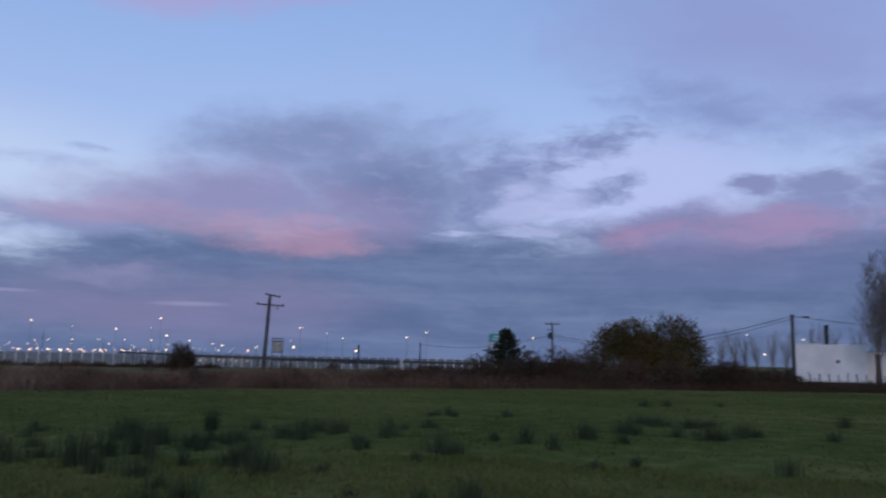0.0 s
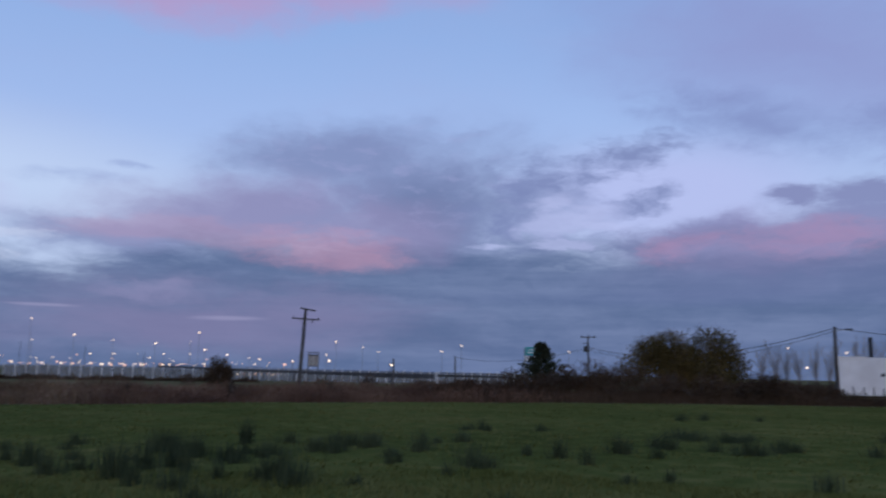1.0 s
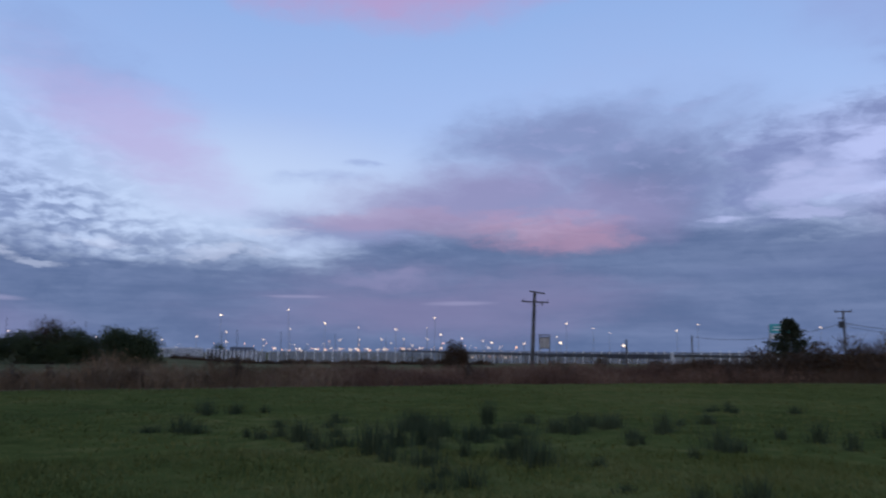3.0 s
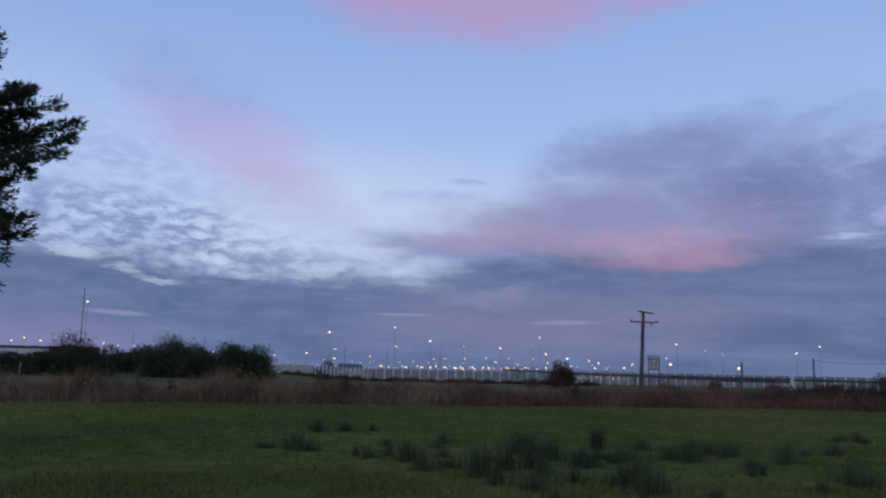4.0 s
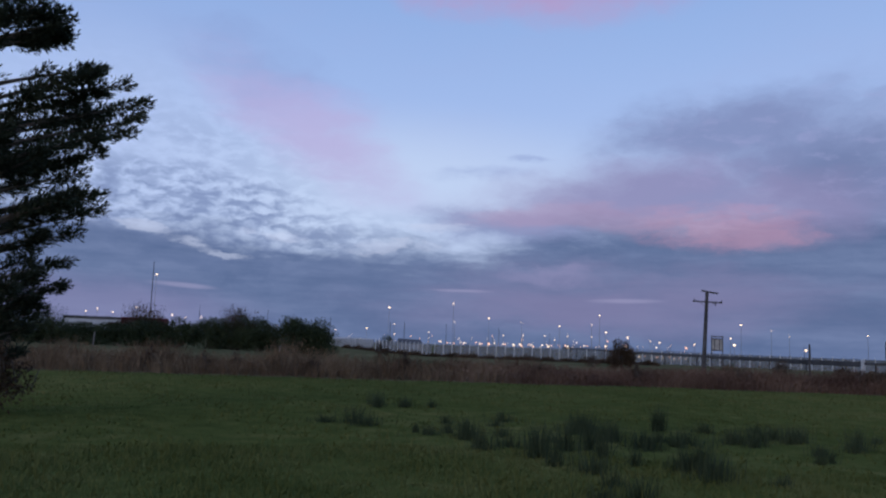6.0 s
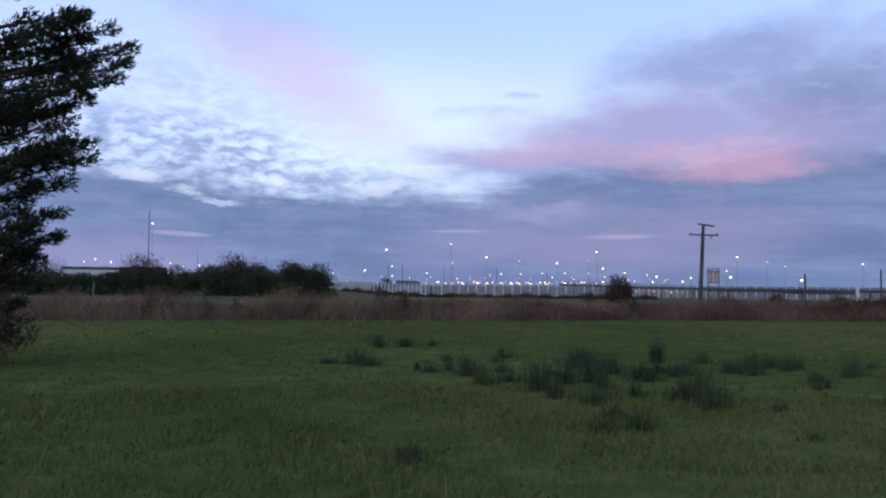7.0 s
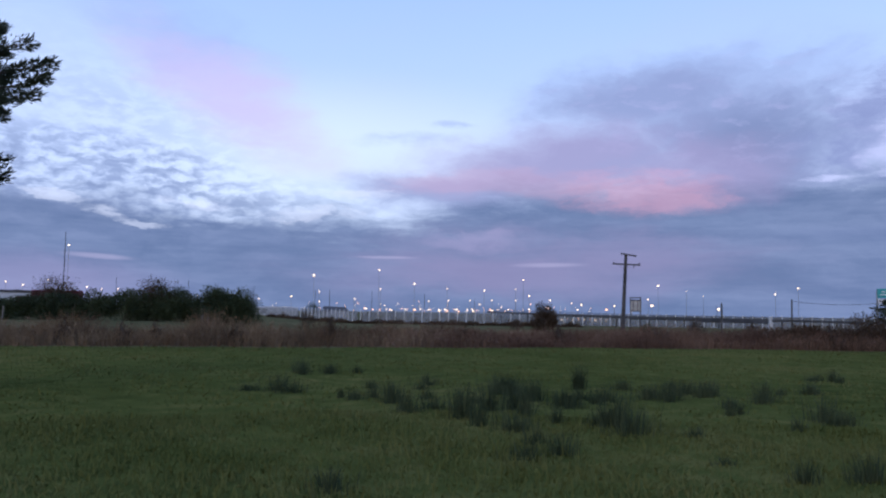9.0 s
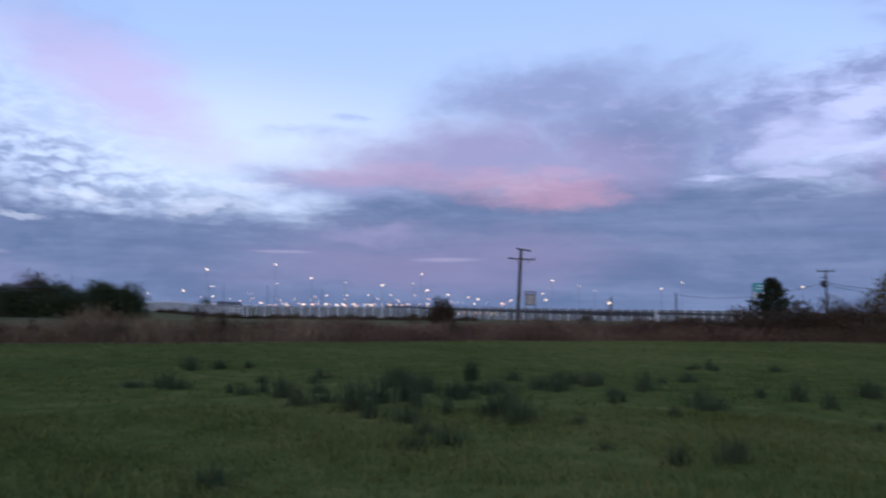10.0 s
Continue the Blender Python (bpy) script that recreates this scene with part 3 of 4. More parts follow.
def lump_points(lumps, n, skin=0.55):
    """Places in a heap of rounded lumps, most of them near the skin."""
    lumps = np.asarray(lumps, float)
    vol = lumps[:, 3] * lumps[:, 4] * lumps[:, 5]
    pick = rng.choice(len(lumps), n, p=vol ** 0.75 / (vol ** 0.75).sum())
    d = unit(rng.normal(size=(n, 3)))
    r = rng.uniform(skin, 1.0, (n, 1)) * (1 + 0.22 * np.sin(d[:, :1] * 9 + pick[:, None]) * np.sin(d[:, 2:] * 7))
    p = lumps[pick, :3] + d * lumps[pick, 3:6] * r
    return p, d


def shrub(name, at, wide, tall, deep, mat, label, category="bush", n=6000, leaf=0.11, lumps=9, twigs=260, twig_out=0.25, group="", seed=1, base=0.0, dome=False):
    """A bush: forked stems, a leafy body of uneven lumps, and bare shoots that stick out of it."""
    r = np.random.default_rng(seed)
    root = thing(name, Matrix.Translation(at), label, category, group)
    heap = []
    for i in range(lumps):
        u = r.uniform(-1, 1)
        top = tall * (1 - 0.42 * abs(u) ** 1.8)
        s = r.uniform(0.22, 0.40)
        zc = r.uniform(0.30, 0.98) * (top - s * tall * 0.8) + base
        heap.append((u * wide * 0.36, r.uniform(-0.3, 0.3) * deep, max(zc, s * tall * 0.55 + base), wide * s * 0.62, deep * 0.34, tall * s * 0.75))
    heap.append((0, 0, tall * 0.32 + base, wide * 0.42, deep * 0.42, tall * 0.34))
    if dome:
        heap.append((0, 0, tall * 0.50, wide * 0.42, deep * 0.45, tall * 0.47))
    p, d = lump_points(heap, n, 0.45)
    fit = np.array([wide / (np.percentile(p[:, 0], 99.5) - np.percentile(p[:, 0], 0.5)), 1.0, tall / np.percentile(p[:, 2], 99.7)])
    heap = [tuple(np.array(h[:3]) * fit) + tuple(np.array(h[3:]) * fit) for h in heap]
    p = p * fit
    keep = p[:, 2] > 0.02
    p, d = p[keep], d[keep]
    part("crown", leaves(p, d + rng.normal(0, 0.8, p.shape), r.uniform(0.7, 1.4, len(p)) * leaf, leaf * 0.55, mat, "crown"), mat, root)["kind"] = "stuff"
    segs = []
    for i in range(max(4, lumps // 2)):
        q = Vector((r.uniform(-0.1, 0.1) * wide, r.uniform(-0.1, 0.1) * deep, -0.05))
        goal = Vector(heap[i % len(heap)][:3])
        mid = q.lerp(goal, 0.5) + Vector((r.uniform(-0.2, 0.2), r.uniform(-0.2, 0.2), 0.1))
        segs += [(*q, *mid, 0.07, 0.045), (*mid, *goal, 0.045, 0.02)]
    part("stem_frame", sticks(segs, BARK, "stem_frame", 5), BARK, root)
    if twigs:
        p, d = lump_points(heap, twigs, 0.9)
        keep = (d[:, 2] > -0.1) & (p[:, 2] > 0.2)
        p, d = p[keep], d[keep]
        way_ = unit(d + [0, 0, 0.9] + rng.normal(0, 0.35, p.shape))
        tip = p + way_ * r.uniform(0.3, 1.0, (len(p), 1)) * twig_out * tall
        part("brushwood", sticks(np.concatenate([p - way_ * 0.3, tip, np.full((len(p), 1), 0.016), np.full((len(p), 1), 0.006)], 1), TWIGGY, "brushwood"), TWIGGY, root)["kind"] = "stuff"
    return root


def ground_at(az, d):
    v = polar(az, d)
    v.z = float(lie(v.x, v.y))
    return v


# the dark hedge beyond the rough field, with two taller bushes in it
HEDGE_RUN = [(-9.8, 104, 4.2, 3.2), (-10.4, 104, 4.4, 3.1), (-11.6, 105, 4.6, 3.3), (-13.3, 106, 4.4, 3.1), (-15.0, 107, 5.0, 3.0), (-16.9, 108, 4.8, 2.8), (-18.8, 109, 4.8, 2.7), (-20.6, 110, 5.0, 2.6),
             (-22.5, 111, 5.2, 2.1), (-24.6, 112, 5.4, 2.0), (-26.8, 113, 5.6, 2.6), (-29.2, 114, 5.6, 2.7), (-31.6, 115, 6.0, 2.8)]
for i, (az, d, w, h) in enumerate(HEDGE_RUN):
    shrub("hedge_bush", ground_at(az, d), w * 1.4, h * 1.38, 3.0, HEDGE, "dense dark green hedge bush in a clipped row", "hedge", 8000, 0.22, 10, 40, 0.10, "hedge row", 40 + i)
shrub("hedge_bush", ground_at(-9.9, 103), 7.0, 3.9, 3.6, HEDGE, "dense rounded dark green bush ending the hedge", "hedge", 15000, 0.20, 12, 20, 0.05, "hedge row", 63, dome=True)
shrub("round_bush", ground_at(-14.9, 108), 7.0, 5.2, 3.8, BRAMBLE, "tall rounded bush with thinning brown twigs above the hedge", n=12000, leaf=0.19, lumps=22, twigs=1300, twig_out=0.08, seed=5, dome=True)
shrub("round_bush", ground_at(-21.1, 112), 7.4, 5.2, 3.8, BRAMBLE, "tall rounded bush with thinning brown twigs above the hedge", n=12000, leaf=0.19, lumps=22, twigs=1300, twig_out=0.08, seed=6, dome=True)
shrub("round_bush", ground_at(-26.4, 112), 6.0, 4.6, 3.6, HEDGE, "dark leafy bush standing above the hedge", n=3200, leaf=0.16, lumps=8, twigs=200, twig_out=0.08, seed=7)
shrub("thorn_bush", ground_at(-4.67, 118), 2.1, 2.1, 1.8, BRAMBLE, "small dark thorn bush in front of the white fence", n=1500, leaf=0.12, lumps=6, twigs=150, twig_out=0.1, seed=8)
shrub("thorn_bush", ground_at(12.27, 88), 2.7, 3.1, 2.2, BRAMBLE, "dark rounded thorn bush before the fence", n=7000, leaf=0.14, lumps=8, twigs=500, twig_out=0.10, seed=9)
shrub("thorn_bush", ground_at(10.2, 104), 1.6, 1.5, 1.5, BRAMBLE, "low dark thorn bush before the fence", n=900, leaf=0.11, lumps=5, twigs=120, seed=10)
shrub("low_bush", ground_at(19.2, 92), 2.2, 1.1, 1.8, HEDGE, "low dark mounded bush beside the leaning pole", n=1600, leaf=0.10, lumps=6, twigs=40, twig_out=0.1, seed=11)
shrub("thorn_bush", ground_at(22.5, 96), 2.2, 1.7, 1.8, BRAMBLE, "dark thorn bush before the pipe bridge", n=1300, leaf=0.11, lumps=6, twigs=160, seed=12)
shrub("thorn_bush", ground_at(26.2, 92), 2.2, 1.2, 1.8, BRAMBLE, "low dark thorn bush before the pipe bridge", n=1100, leaf=0.11, lumps=6, twigs=120, seed=13)

# brambles thicken along the field edge towards the big bush
BRAMBLES = [(27.8, 47, 2.6, 0.85), (29.8, 48, 2.8, 1.05), (31.8, 49, 2.6, 1.05), (33.6, 50, 2.8, 1.6), (35.4, 51, 3.0, 1.65), (37.2, 52, 3.2, 1.9), (38.8, 53, 3.0, 2.2), (40.4, 53, 3.0, 1.9),
            (49.4, 55, 3.0, 1.6), (51.2, 56, 3.0, 1.15), (53.0, 57, 3.0, 0.9), (46.6, 53, 3.4, 1.5), (43.0, 52, 3.4, 1.5)]
for i, (az, d, w, h) in enumerate(BRAMBLES):
    shrub("bramble_bush", ground_at(az, d), w * 1.2, h * 1.15, 2.6, BRAMBLE, "brown tangled bramble bush at the field edge", "bramble", 4500, 0.11, 9, 260, 0.22, "bramble thicket", 70 + i)
shrub("autumn_bush", ground_at(42.9, 56.5), 5.2, 4.45, 4.4, AUTUMN, "broad bush in olive and brown autumn leaf", n=20000, leaf=0.14, lumps=14, twigs=420, twig_out=0.12, seed=21)
shrub("autumn_bush", ground_at(46.5, 57.0), 4.9, 4.75, 4.4, AUTUMN, "broad bush in olive and brown autumn leaf", n=20000, leaf=0.14, lumps=14, twigs=420, twig_out=0.12, seed=22)
shrub("russet_bush", ground_at(63.9, 54), 4.4, 4.0, 3.2, BRAMBLE, "dark russet bush at the corner of the field", n=7000, leaf=0.12, lumps=10, twigs=160, twig_out=0.1, seed=23)
shrub("dry_shrub", polar(-30.4, 17.6), 1.9, 1.5, 1.6, BRAMBLE, "dry brown shrub at the foot of the cypress", n=4000, leaf=0.08, lumps=9, twigs=220, twig_out=0.22, seed=24)


def small_conifer(at, tall, wide):
    root = thing("young_conifer", Matrix.Translation(at), "young dark conifer with ragged upright branches", "conifer")
    part("trunk", sticks([(0, 0, -0.05, 0, 0, tall * 0.95, 0.10, 0.02)], BARK, "trunk", 7), BARK, root)
    pos, along = [], []
    for i in range(130):
        z = tall * rng.uniform(0.04, 1.0) ** 1.25
        reach = wide / 2 * (1.05 - (z / tall) ** 1.5) * rng.uniform(0.6, 1.15) + 0.12
        t = rng.uniform(0, 2 * np.pi)
        k = rng.uniform(0.1, 1, 55)
        b = np.array([np.cos(t), np.sin(t), 0])
        c = b * (k * reach)[:, None] + np.array([0, 0, 1]) * (z + 0.30 * reach * k ** 2)[:, None]
        pos.append(c + rng.normal(0, 0.06, c.shape))
        along.append(b + [0, 0, 0.5] + rng.normal(0, 0.6, c.shape))
    part("crown", leaves(np.concatenate(pos), np.concatenate(along), 0.30, 0.10, CYPRESS, "crown"), CYPRESS, root)["kind"] = "stuff"


small_conifer(ground_at(34.75, 76), 4.4, 4.4)


def cypress():
    """The big cypress: boughs in layers, spreading flat and tipped upwards, feathered with dark sprays."""
    foot = polar(-32, 18.5)
    root = thing("cypress_tree", Matrix.Translation(foot), "tall dark cypress with layered feathery boughs", "tree")
    r = np.random.default_rng(3)
    part("trunk", sticks([(0, 0, -0.1, 0.05, 0, 3.0, 0.34, 0.27), (0.05, 0, 3.0, 0, 0.1, 7.5, 0.27, 0.15), (0, 0.1, 7.5, 0, 0, 11.6, 0.15, 0.03)], BARK, "trunk", 10), BARK, root)
    side = math.radians(-32)
    right = np.array([math.cos(side), -math.sin(side), 0])
    back = np.array([math.sin(side), math.cos(side), 0])
    # reach towards the open side, by height
    zs = [0.4, 1.2, 2.0, 2.6, 3.2, 3.6, 4.1, 4.5, 4.9, 5.25, 5.7, 6.3, 6.8, 7.3, 7.6, 8.1, 8.6, 9.3, 10.5, 11.8]
    rs = [0.9, 1.2, 1.5, 1.85, 1.95, 1.9, 2.35, 2.5, 2.0, 1.85, 2.6, 3.1, 3.2, 2.75, 1.75, 1.55, 1.4, 1.0, 0.7, 0.2]
    boughs = [(z, 1.0, 0.0) for z in (1.2, 2.05, 2.6, 3.15, 3.75, 4.3, 4.6, 5.0, 5.3, 5.55, 6.1, 6.45, 6.8, 7.2, 7.45, 8.0, 8.5, 9.1)]
    boughs += [(r.uniform(1.0, 11.4), r.uniform(0.65, 0.98), r.uniform(-2.6, 2.6)) for _ in range(60)]
    boughs += [(r.uniform(1.6, 9.0), r.uniform(0.55, 0.97), r.uniform(-0.7, 0.7)) for _ in range(16)]
    boughs += [(r.uniform(2.0, 5.6), r.uniform(0.5, 0.88), r.uniform(-0.6, 0.6)) for _ in range(8)]
    pos, along, size = [], [], []
    for z, k, t in boughs:
        reach = float(np.interp(z, zs, rs)) * k * (1.0 + 0.18 * abs(math.sin(t)))
        b = right * math.cos(t) + back * math.sin(t)
        start = np.array([0, 0, max(z - 0.42 * reach, 0.3)])
        rise = z - start[2]

        def at(u):
            return start + b * (reach * u)[:, None] + np.array([0, 0, 1]) * (rise * (1.25 * u - 0.55 * u ** 2 + 0.30 * u ** 3))[:, None]
        u = np.linspace(0, 1, 6)
        c = at(u)
        segs = [(*c[i], *c[i + 1], 0.055 * (1 - 0.17 * i), 0.055 * (1 - 0.17 * (i + 1))) for i in range(5)]
        part("bough", sticks(segs, BARK, "bough", 4), BARK, root)
        # plumes: side shoots fanned along the bough, each feathered with sprays
        across = np.cross(b, [0, 0, 1])
        for _ in range(int(8 + 11 * reach)):
            u = r.uniform(0.18, 1.0, 1) ** 0.7
            base = at(u)[0]
            way_ = unit(b * r.uniform(0.5, 1.1) + across * r.normal(0, 0.62) + np.array([0, 0, r.normal(0.14, 0.26)]))
            length = r.uniform(0.30, 0.66) * (1.25 - 0.80 * u[0])
            k = r.uniform(0.0, 1.0, 26)
            c = base + way_ * (k * length)[:, None] + np.array([0, 0, 0.12]) * (k ** 2 * length)[:, None]
            off = r.normal(0, 1.0, (26, 3)) * (0.055 * (1.1 - k) + 0.010)[:, None]
            pos.append(c + off)
            along.append(way_ + unit(off) * 0.55 + np.array([0, 0, 0.25]) + r.normal(0, 0.25, (26, 3)))
            size.append(r.uniform(0.06, 0.15, 26))
    s = np.concatenate(size)
    part("crown", leaves(np.concatenate(pos), np.concatenate(along), s * 1.08, s * 0.29, CYPRESS, "crown"), CYPRESS, root)["kind"] = "stuff"


cypress()


def bare_tree(seed, tall, split, forks=(4, 4, 3)):
    """A bare poplar cut back long ago: stout trunk, then a sheaf of steep limbs and fine twigs."""
    r = np.random.default_rng(seed)
    trunk, twigs = [], []
    trunk += [(0, 0, -0.1, 0, 0, split * 0.6, 0.32, 0.25), (0, 0, split * 0.6, 0, 0, split, 0.25, 0.28)]

    def grow(p, d, length, rad, level):
        steps = (9, 4, 3, 2)[level]
        for i in range(steps):
            d = unit(d + r.normal(0, (0.05, 0.09, 0.12, 0.14)[level], 3) + [0, 0, 0.09])
            q = p + d * length / steps
            twigs.append((*p, *q, rad * (1 - 0.85 * i / steps), rad * (1 - 0.85 * (i + 1) / steps)))
            p = q
            if level < 3:
                for _ in range(forks[level]):
                    side = unit(np.cross(d, r.normal(size=3)))
                    reach = (0.40 * (1 - 0.085 * i), 0.42 * (1 - 0.12 * i), 0.5)[level]
                    grow(p, unit(d * 0.55 + side * r.uniform(0.45, 0.75) + [0, 0, 0.25]), length * reach * r.uniform(0.6, 1.15), max(rad * 0.34, 0.008), level + 1)

    for i in range(4):
        t = 2 * np.pi * i / 4 + r.uniform(-0.4, 0.4)
        steep = r.uniform(0.08, 0.30)
        grow(np.array([0, 0, split - 0.2]), unit(np.array([math.cos(t) * steep, math.sin(t) * steep, 1.0])), (tall - split) * r.uniform(0.74, 1.0), 0.10, 0)
    for i in range(14):
        t = r.uniform(0, 2 * np.pi)
        grow(np.array([0, 0, split - r.uniform(0, 0.5)]), unit(np.array([math.cos(t), math.sin(t), r.uniform(0.4, 1.2)])), r.uniform(1.6, 3.2), 0.03, 1)
    return trunk, twigs


POPLARS = []
for seed, tall, split, forks in ((1, 12.6, 2.8, (4, 3, 2)), (2, 13.2, 2.6, (4, 3, 2)), (4, 12.6, 2.0, (3, 2, 1))):
    root = thing("bare_poplar", Matrix(), "tall leafless poplar with a sheaf of steep branches", "tree", "row of bare poplars")
    t, w = bare_tree(seed, tall, split, forks)
    part("trunk", sticks(t, BARK, "trunk", 7), BARK, root)
    part("crown", sticks(w, PALEBARK, "crown", 3), PALEBARK, root)["kind"] = "stuff"
    POPLARS.append(root)
POPLARS[0].matrix_world = Matrix.Translation(ground_at(58.7, 94)) @ Matrix.Scale(1.06, 4)
POPLARS[1].matrix_world = Matrix.Translation(ground_at(61.2, 95)) @ pose(0, 0, 0, 0, 0, 60) @ Matrix.Scale(1.08, 4)
for i, (az, d, turn, s) in enumerate(((59.9, 101, 140, 1.04), (60.5, 97, 40, 1.06), (62.6, 96, 200, 1.08), (64.2, 97, 100, 1.06), (66.0, 98, 15, 1.06))):
    copy_thing(POPLARS[i % 2], Matrix.Translation(ground_at(az, d)) @ pose(0, 0, 0, 0, 0, turn) @ Matrix.Scale(s, 4))
POPLARS[2].matrix_world = Matrix.Translation(ground_at(49.3, 260)) @ Matrix.Scale(1.0, 4)
tagged(POPLARS[2], "distant leafless tree grey in the dusk", group="far bare trees")
for i, (az, d, turn, s) in enumerate(((50.2, 265, 80, 1.10), (50.9, 270, 200, 0.95), (51.6, 262, 160, 1.0), (52.6, 268, 220, 1.05), (53.4, 264, 300, 1.1), (55.0, 262, 20, 1.2), (56.2, 262, 90, 1.2), (57.6, 140, 50, 0.62))):
    copy_thing(POPLARS[2], Matrix.Translation(ground_at(az, d)) @ pose(0, 0, 0, 0, 0, turn) @ Matrix.Scale(s, 4))
for i, az in enumerate((48.5, 50.4, 52.3, 54.0)):
    shrub("far_hedge", ground_at(az, 130), 5.5, 1.4, 3.0, BRAMBLE, "far dark hedge behind the brambles", "hedge", 1200, 0.2, 6, 60, 0.1, "far hedge", 120 + i)


# dark docks and weeds standing in the dead grass
for i, (x, w, h) in enumerate(((-13.2, 0.7, 1.15), (-11.0, 0.8, 0.95), (-9.7, 0.6, 1.0), (-6.2, 0.9, 0.9), (-2.1, 0.45, 1.35), (4.6, 0.6, 0.9), (9.4, 0.7, 1.0), (14.8, 0.9, 1.05), (20.5, 1.0, 1.0), (24.0, 1.4, 1.1))):
    y = float(field_edge(x)) + 1.6 + 0.3 * (i % 3)
    shrub("weed_clump", (x, y, float(lie(x, y))), w, h, 0.7, BRAMBLE, "dark withered weed standing in the dead grass", "weed", 700, 0.07, 5, 40, 0.2, "weeds in the dead grass", 150 + i)


def ditch_bank():
    """Low dark growth along the foot of the fence."""
    n = 16000
    k = rng.uniform(0, 1, n)
    x = -26 + 66 * k
    y = np.interp(x, [-26, -12, -3, 30, 40], [196, 172, 158, 152, 150]) + rng.uniform(0, 4, n)
    z = lie(x, y) + np.abs(rng.normal(0, 0.36, n)) * (0.75 + 0.25 * np.sin(x * 0.5) + 0.3 * np.sin(x * 1.7))
    me = leaves(np.stack([x, y, z], 1), rng.normal(0, 1, (n, 3)) + [0, 0, 0.4], rng.uniform(0.2, 0.45, n), 0.18, BRAMBLE, "ditch_growth")
    tagged(new("ditch_growth", me), "low dark weeds along the ditch before the fence", "weeds", kind="stuff")


ditch_bank()


# ---- power and light poles ----
def power_pole():
    """The leaning line pole with two cross-arms and insulators."""
    foot = ground_at(17.62, 95)
    turn = pose(0, 0, 0, 0, 2.6, -17.6)
    root = thing("power_pole", Matrix.Translation(foot) @ turn, "grey leaning power pole with two cross-arms", "power pole")
    h = 9.1
    bm = rod((0, 0, -0.3), (0, 0, h), 0.27, 0.18, 10)
    part("pole", bm, TIMBER, root)
    a = box(3.2, 0.14, 0.16, (0.1, 0, h - 1.2), 0.02)
    part("cross_arm", a, TIMBER, root)
    a = box(2.6, 0.16, 0.18, (0, 0, 0), 0.02, pose(0, 0, 0, 0, 8, -48), None)
    part("cross_arm", a, TIMBER, root, "", Matrix.Translation((0.28, 0, h - 0.08)))
    for x, z in ((-1.35, -1.2), (1.55, -1.2), (0.95, -1.2)):
        part("insulator", rod((x, 0, h + z - (0.34 if x == 0.95 else 0.0)), (x, 0, h + z + 0.02 if x == 0.95 else h + z + 0.36), 0.07, 0.05, 6), DARKSTEEL, root)
    part("brace", rod((-0.75, 0.08, h - 1.15), (0, 0.10, h - 1.75), 0.025, 0.025, 5), STEEL, root)
    part("brace", rod((0.95, 0.08, h - 1.15), (0, 0.10, h - 1.75), 0.025, 0.025, 5), STEEL, root)


def plain_post(az, d, top_el, r, label, name="utility_post", arm=False):
    foot = ground_at(az, d)
    h = 1.6 + d * math.tan(radians(top_el)) - foot.z
    root = thing(name, Matrix.Translation(foot) @ pose(0, 0, 0, 0, 0, -az), label, "pole")
    part("pole", rod((0, 0, -0.2), (0, 0, h), r, r * 0.75, 8), TIMBER, root)
    part("cap", rod((0, 0, h), (0, 0, h + 0.08), r * 0.8, r * 0.35, 8), DARKSTEEL, root)
    if arm:
        part("bracket", rod((0, 0, h - 0.35), (1.1, 0, h - 0.25), 0.05, 0.04, 6), STEEL, root)
        part("lamp_head", box(0.75, 0.28, 0.16, (1.35, 0, h - 0.32), 0.04), DARKSTEEL, root)
    return foot, h


def transformer_pole():
    foot = ground_at(37.98, 140)
    h = 1.6 + 140 * math.tan(radians(2.70)) - foot.z
    root = thing("transformer_pole", Matrix.Translation(foot) @ pose(0, 0, 0, 0, 0, -38), "power pole carrying a transformer and one cross-arm", "power pole")
    part("pole", rod((0, 0, -0.3), (0, 0, h), 0.20, 0.14, 9), TIMBER, root)
    part("cross_arm", box(2.5, 0.16, 0.18, (0, 0, h - 0.15), 0.02), TIMBER, root)
    part("cross_arm", box(0.9, 0.14, 0.14, (-0.35, 0, h - 1.15), 0.02), TIMBER, root)
    part("transformer", rod((-0.3, 0, h - 2.6), (-0.3, 0, h - 1.7), 0.48, 0.48, 12), DARKSTEEL, root)
    part("transformer_lid", rod((-0.3, 0, h - 1.7), (-0.3, 0, h - 1.55), 0.50, 0.25, 12), DARKSTEEL, root)
    part("strut", rod((0.1, 0, h - 2.6), (0.95, 0, h - 1.8), 0.05, 0.05, 6), STEEL, root)
    for x in (-1.1, 0, 1.1):
        part("insulator", rod((x, 0, h + 0.03), (x, 0, h + 0.32), 0.07, 0.05, 6), DARKSTEEL, root)


power_pole()
transformer_pole()
plain_post(24.2, 104, 0.89, 0.14, "short dark timber post before the pipe bridge")
plain_post(28.58, 150, 1.20, 0.16, "dark utility post behind the bushes")
P3_FOOT, P3_H = plain_post(53.85, 96, 3.36, 0.22, "dark wooden pole with a lamp bracket by the white building", "lamp_pole", True)


def cable(a, b, sag, r=0.02):
    a, b = Vector(a), Vector(b)
    pts = [a.lerp(b, i / 14) - Vector((0, 0, sag * 4 * (i / 14) * (1 - i / 14))) for i in range(15)]
    ob = new("overhead_cable", sticks([(*pts[i], *pts[i + 1], r, r) for i in range(14)], DARKSTEEL, "overhead_cable", 4))
    tagged(ob, "thin black overhead cable sagging between two poles", "cable", "overhead cables")


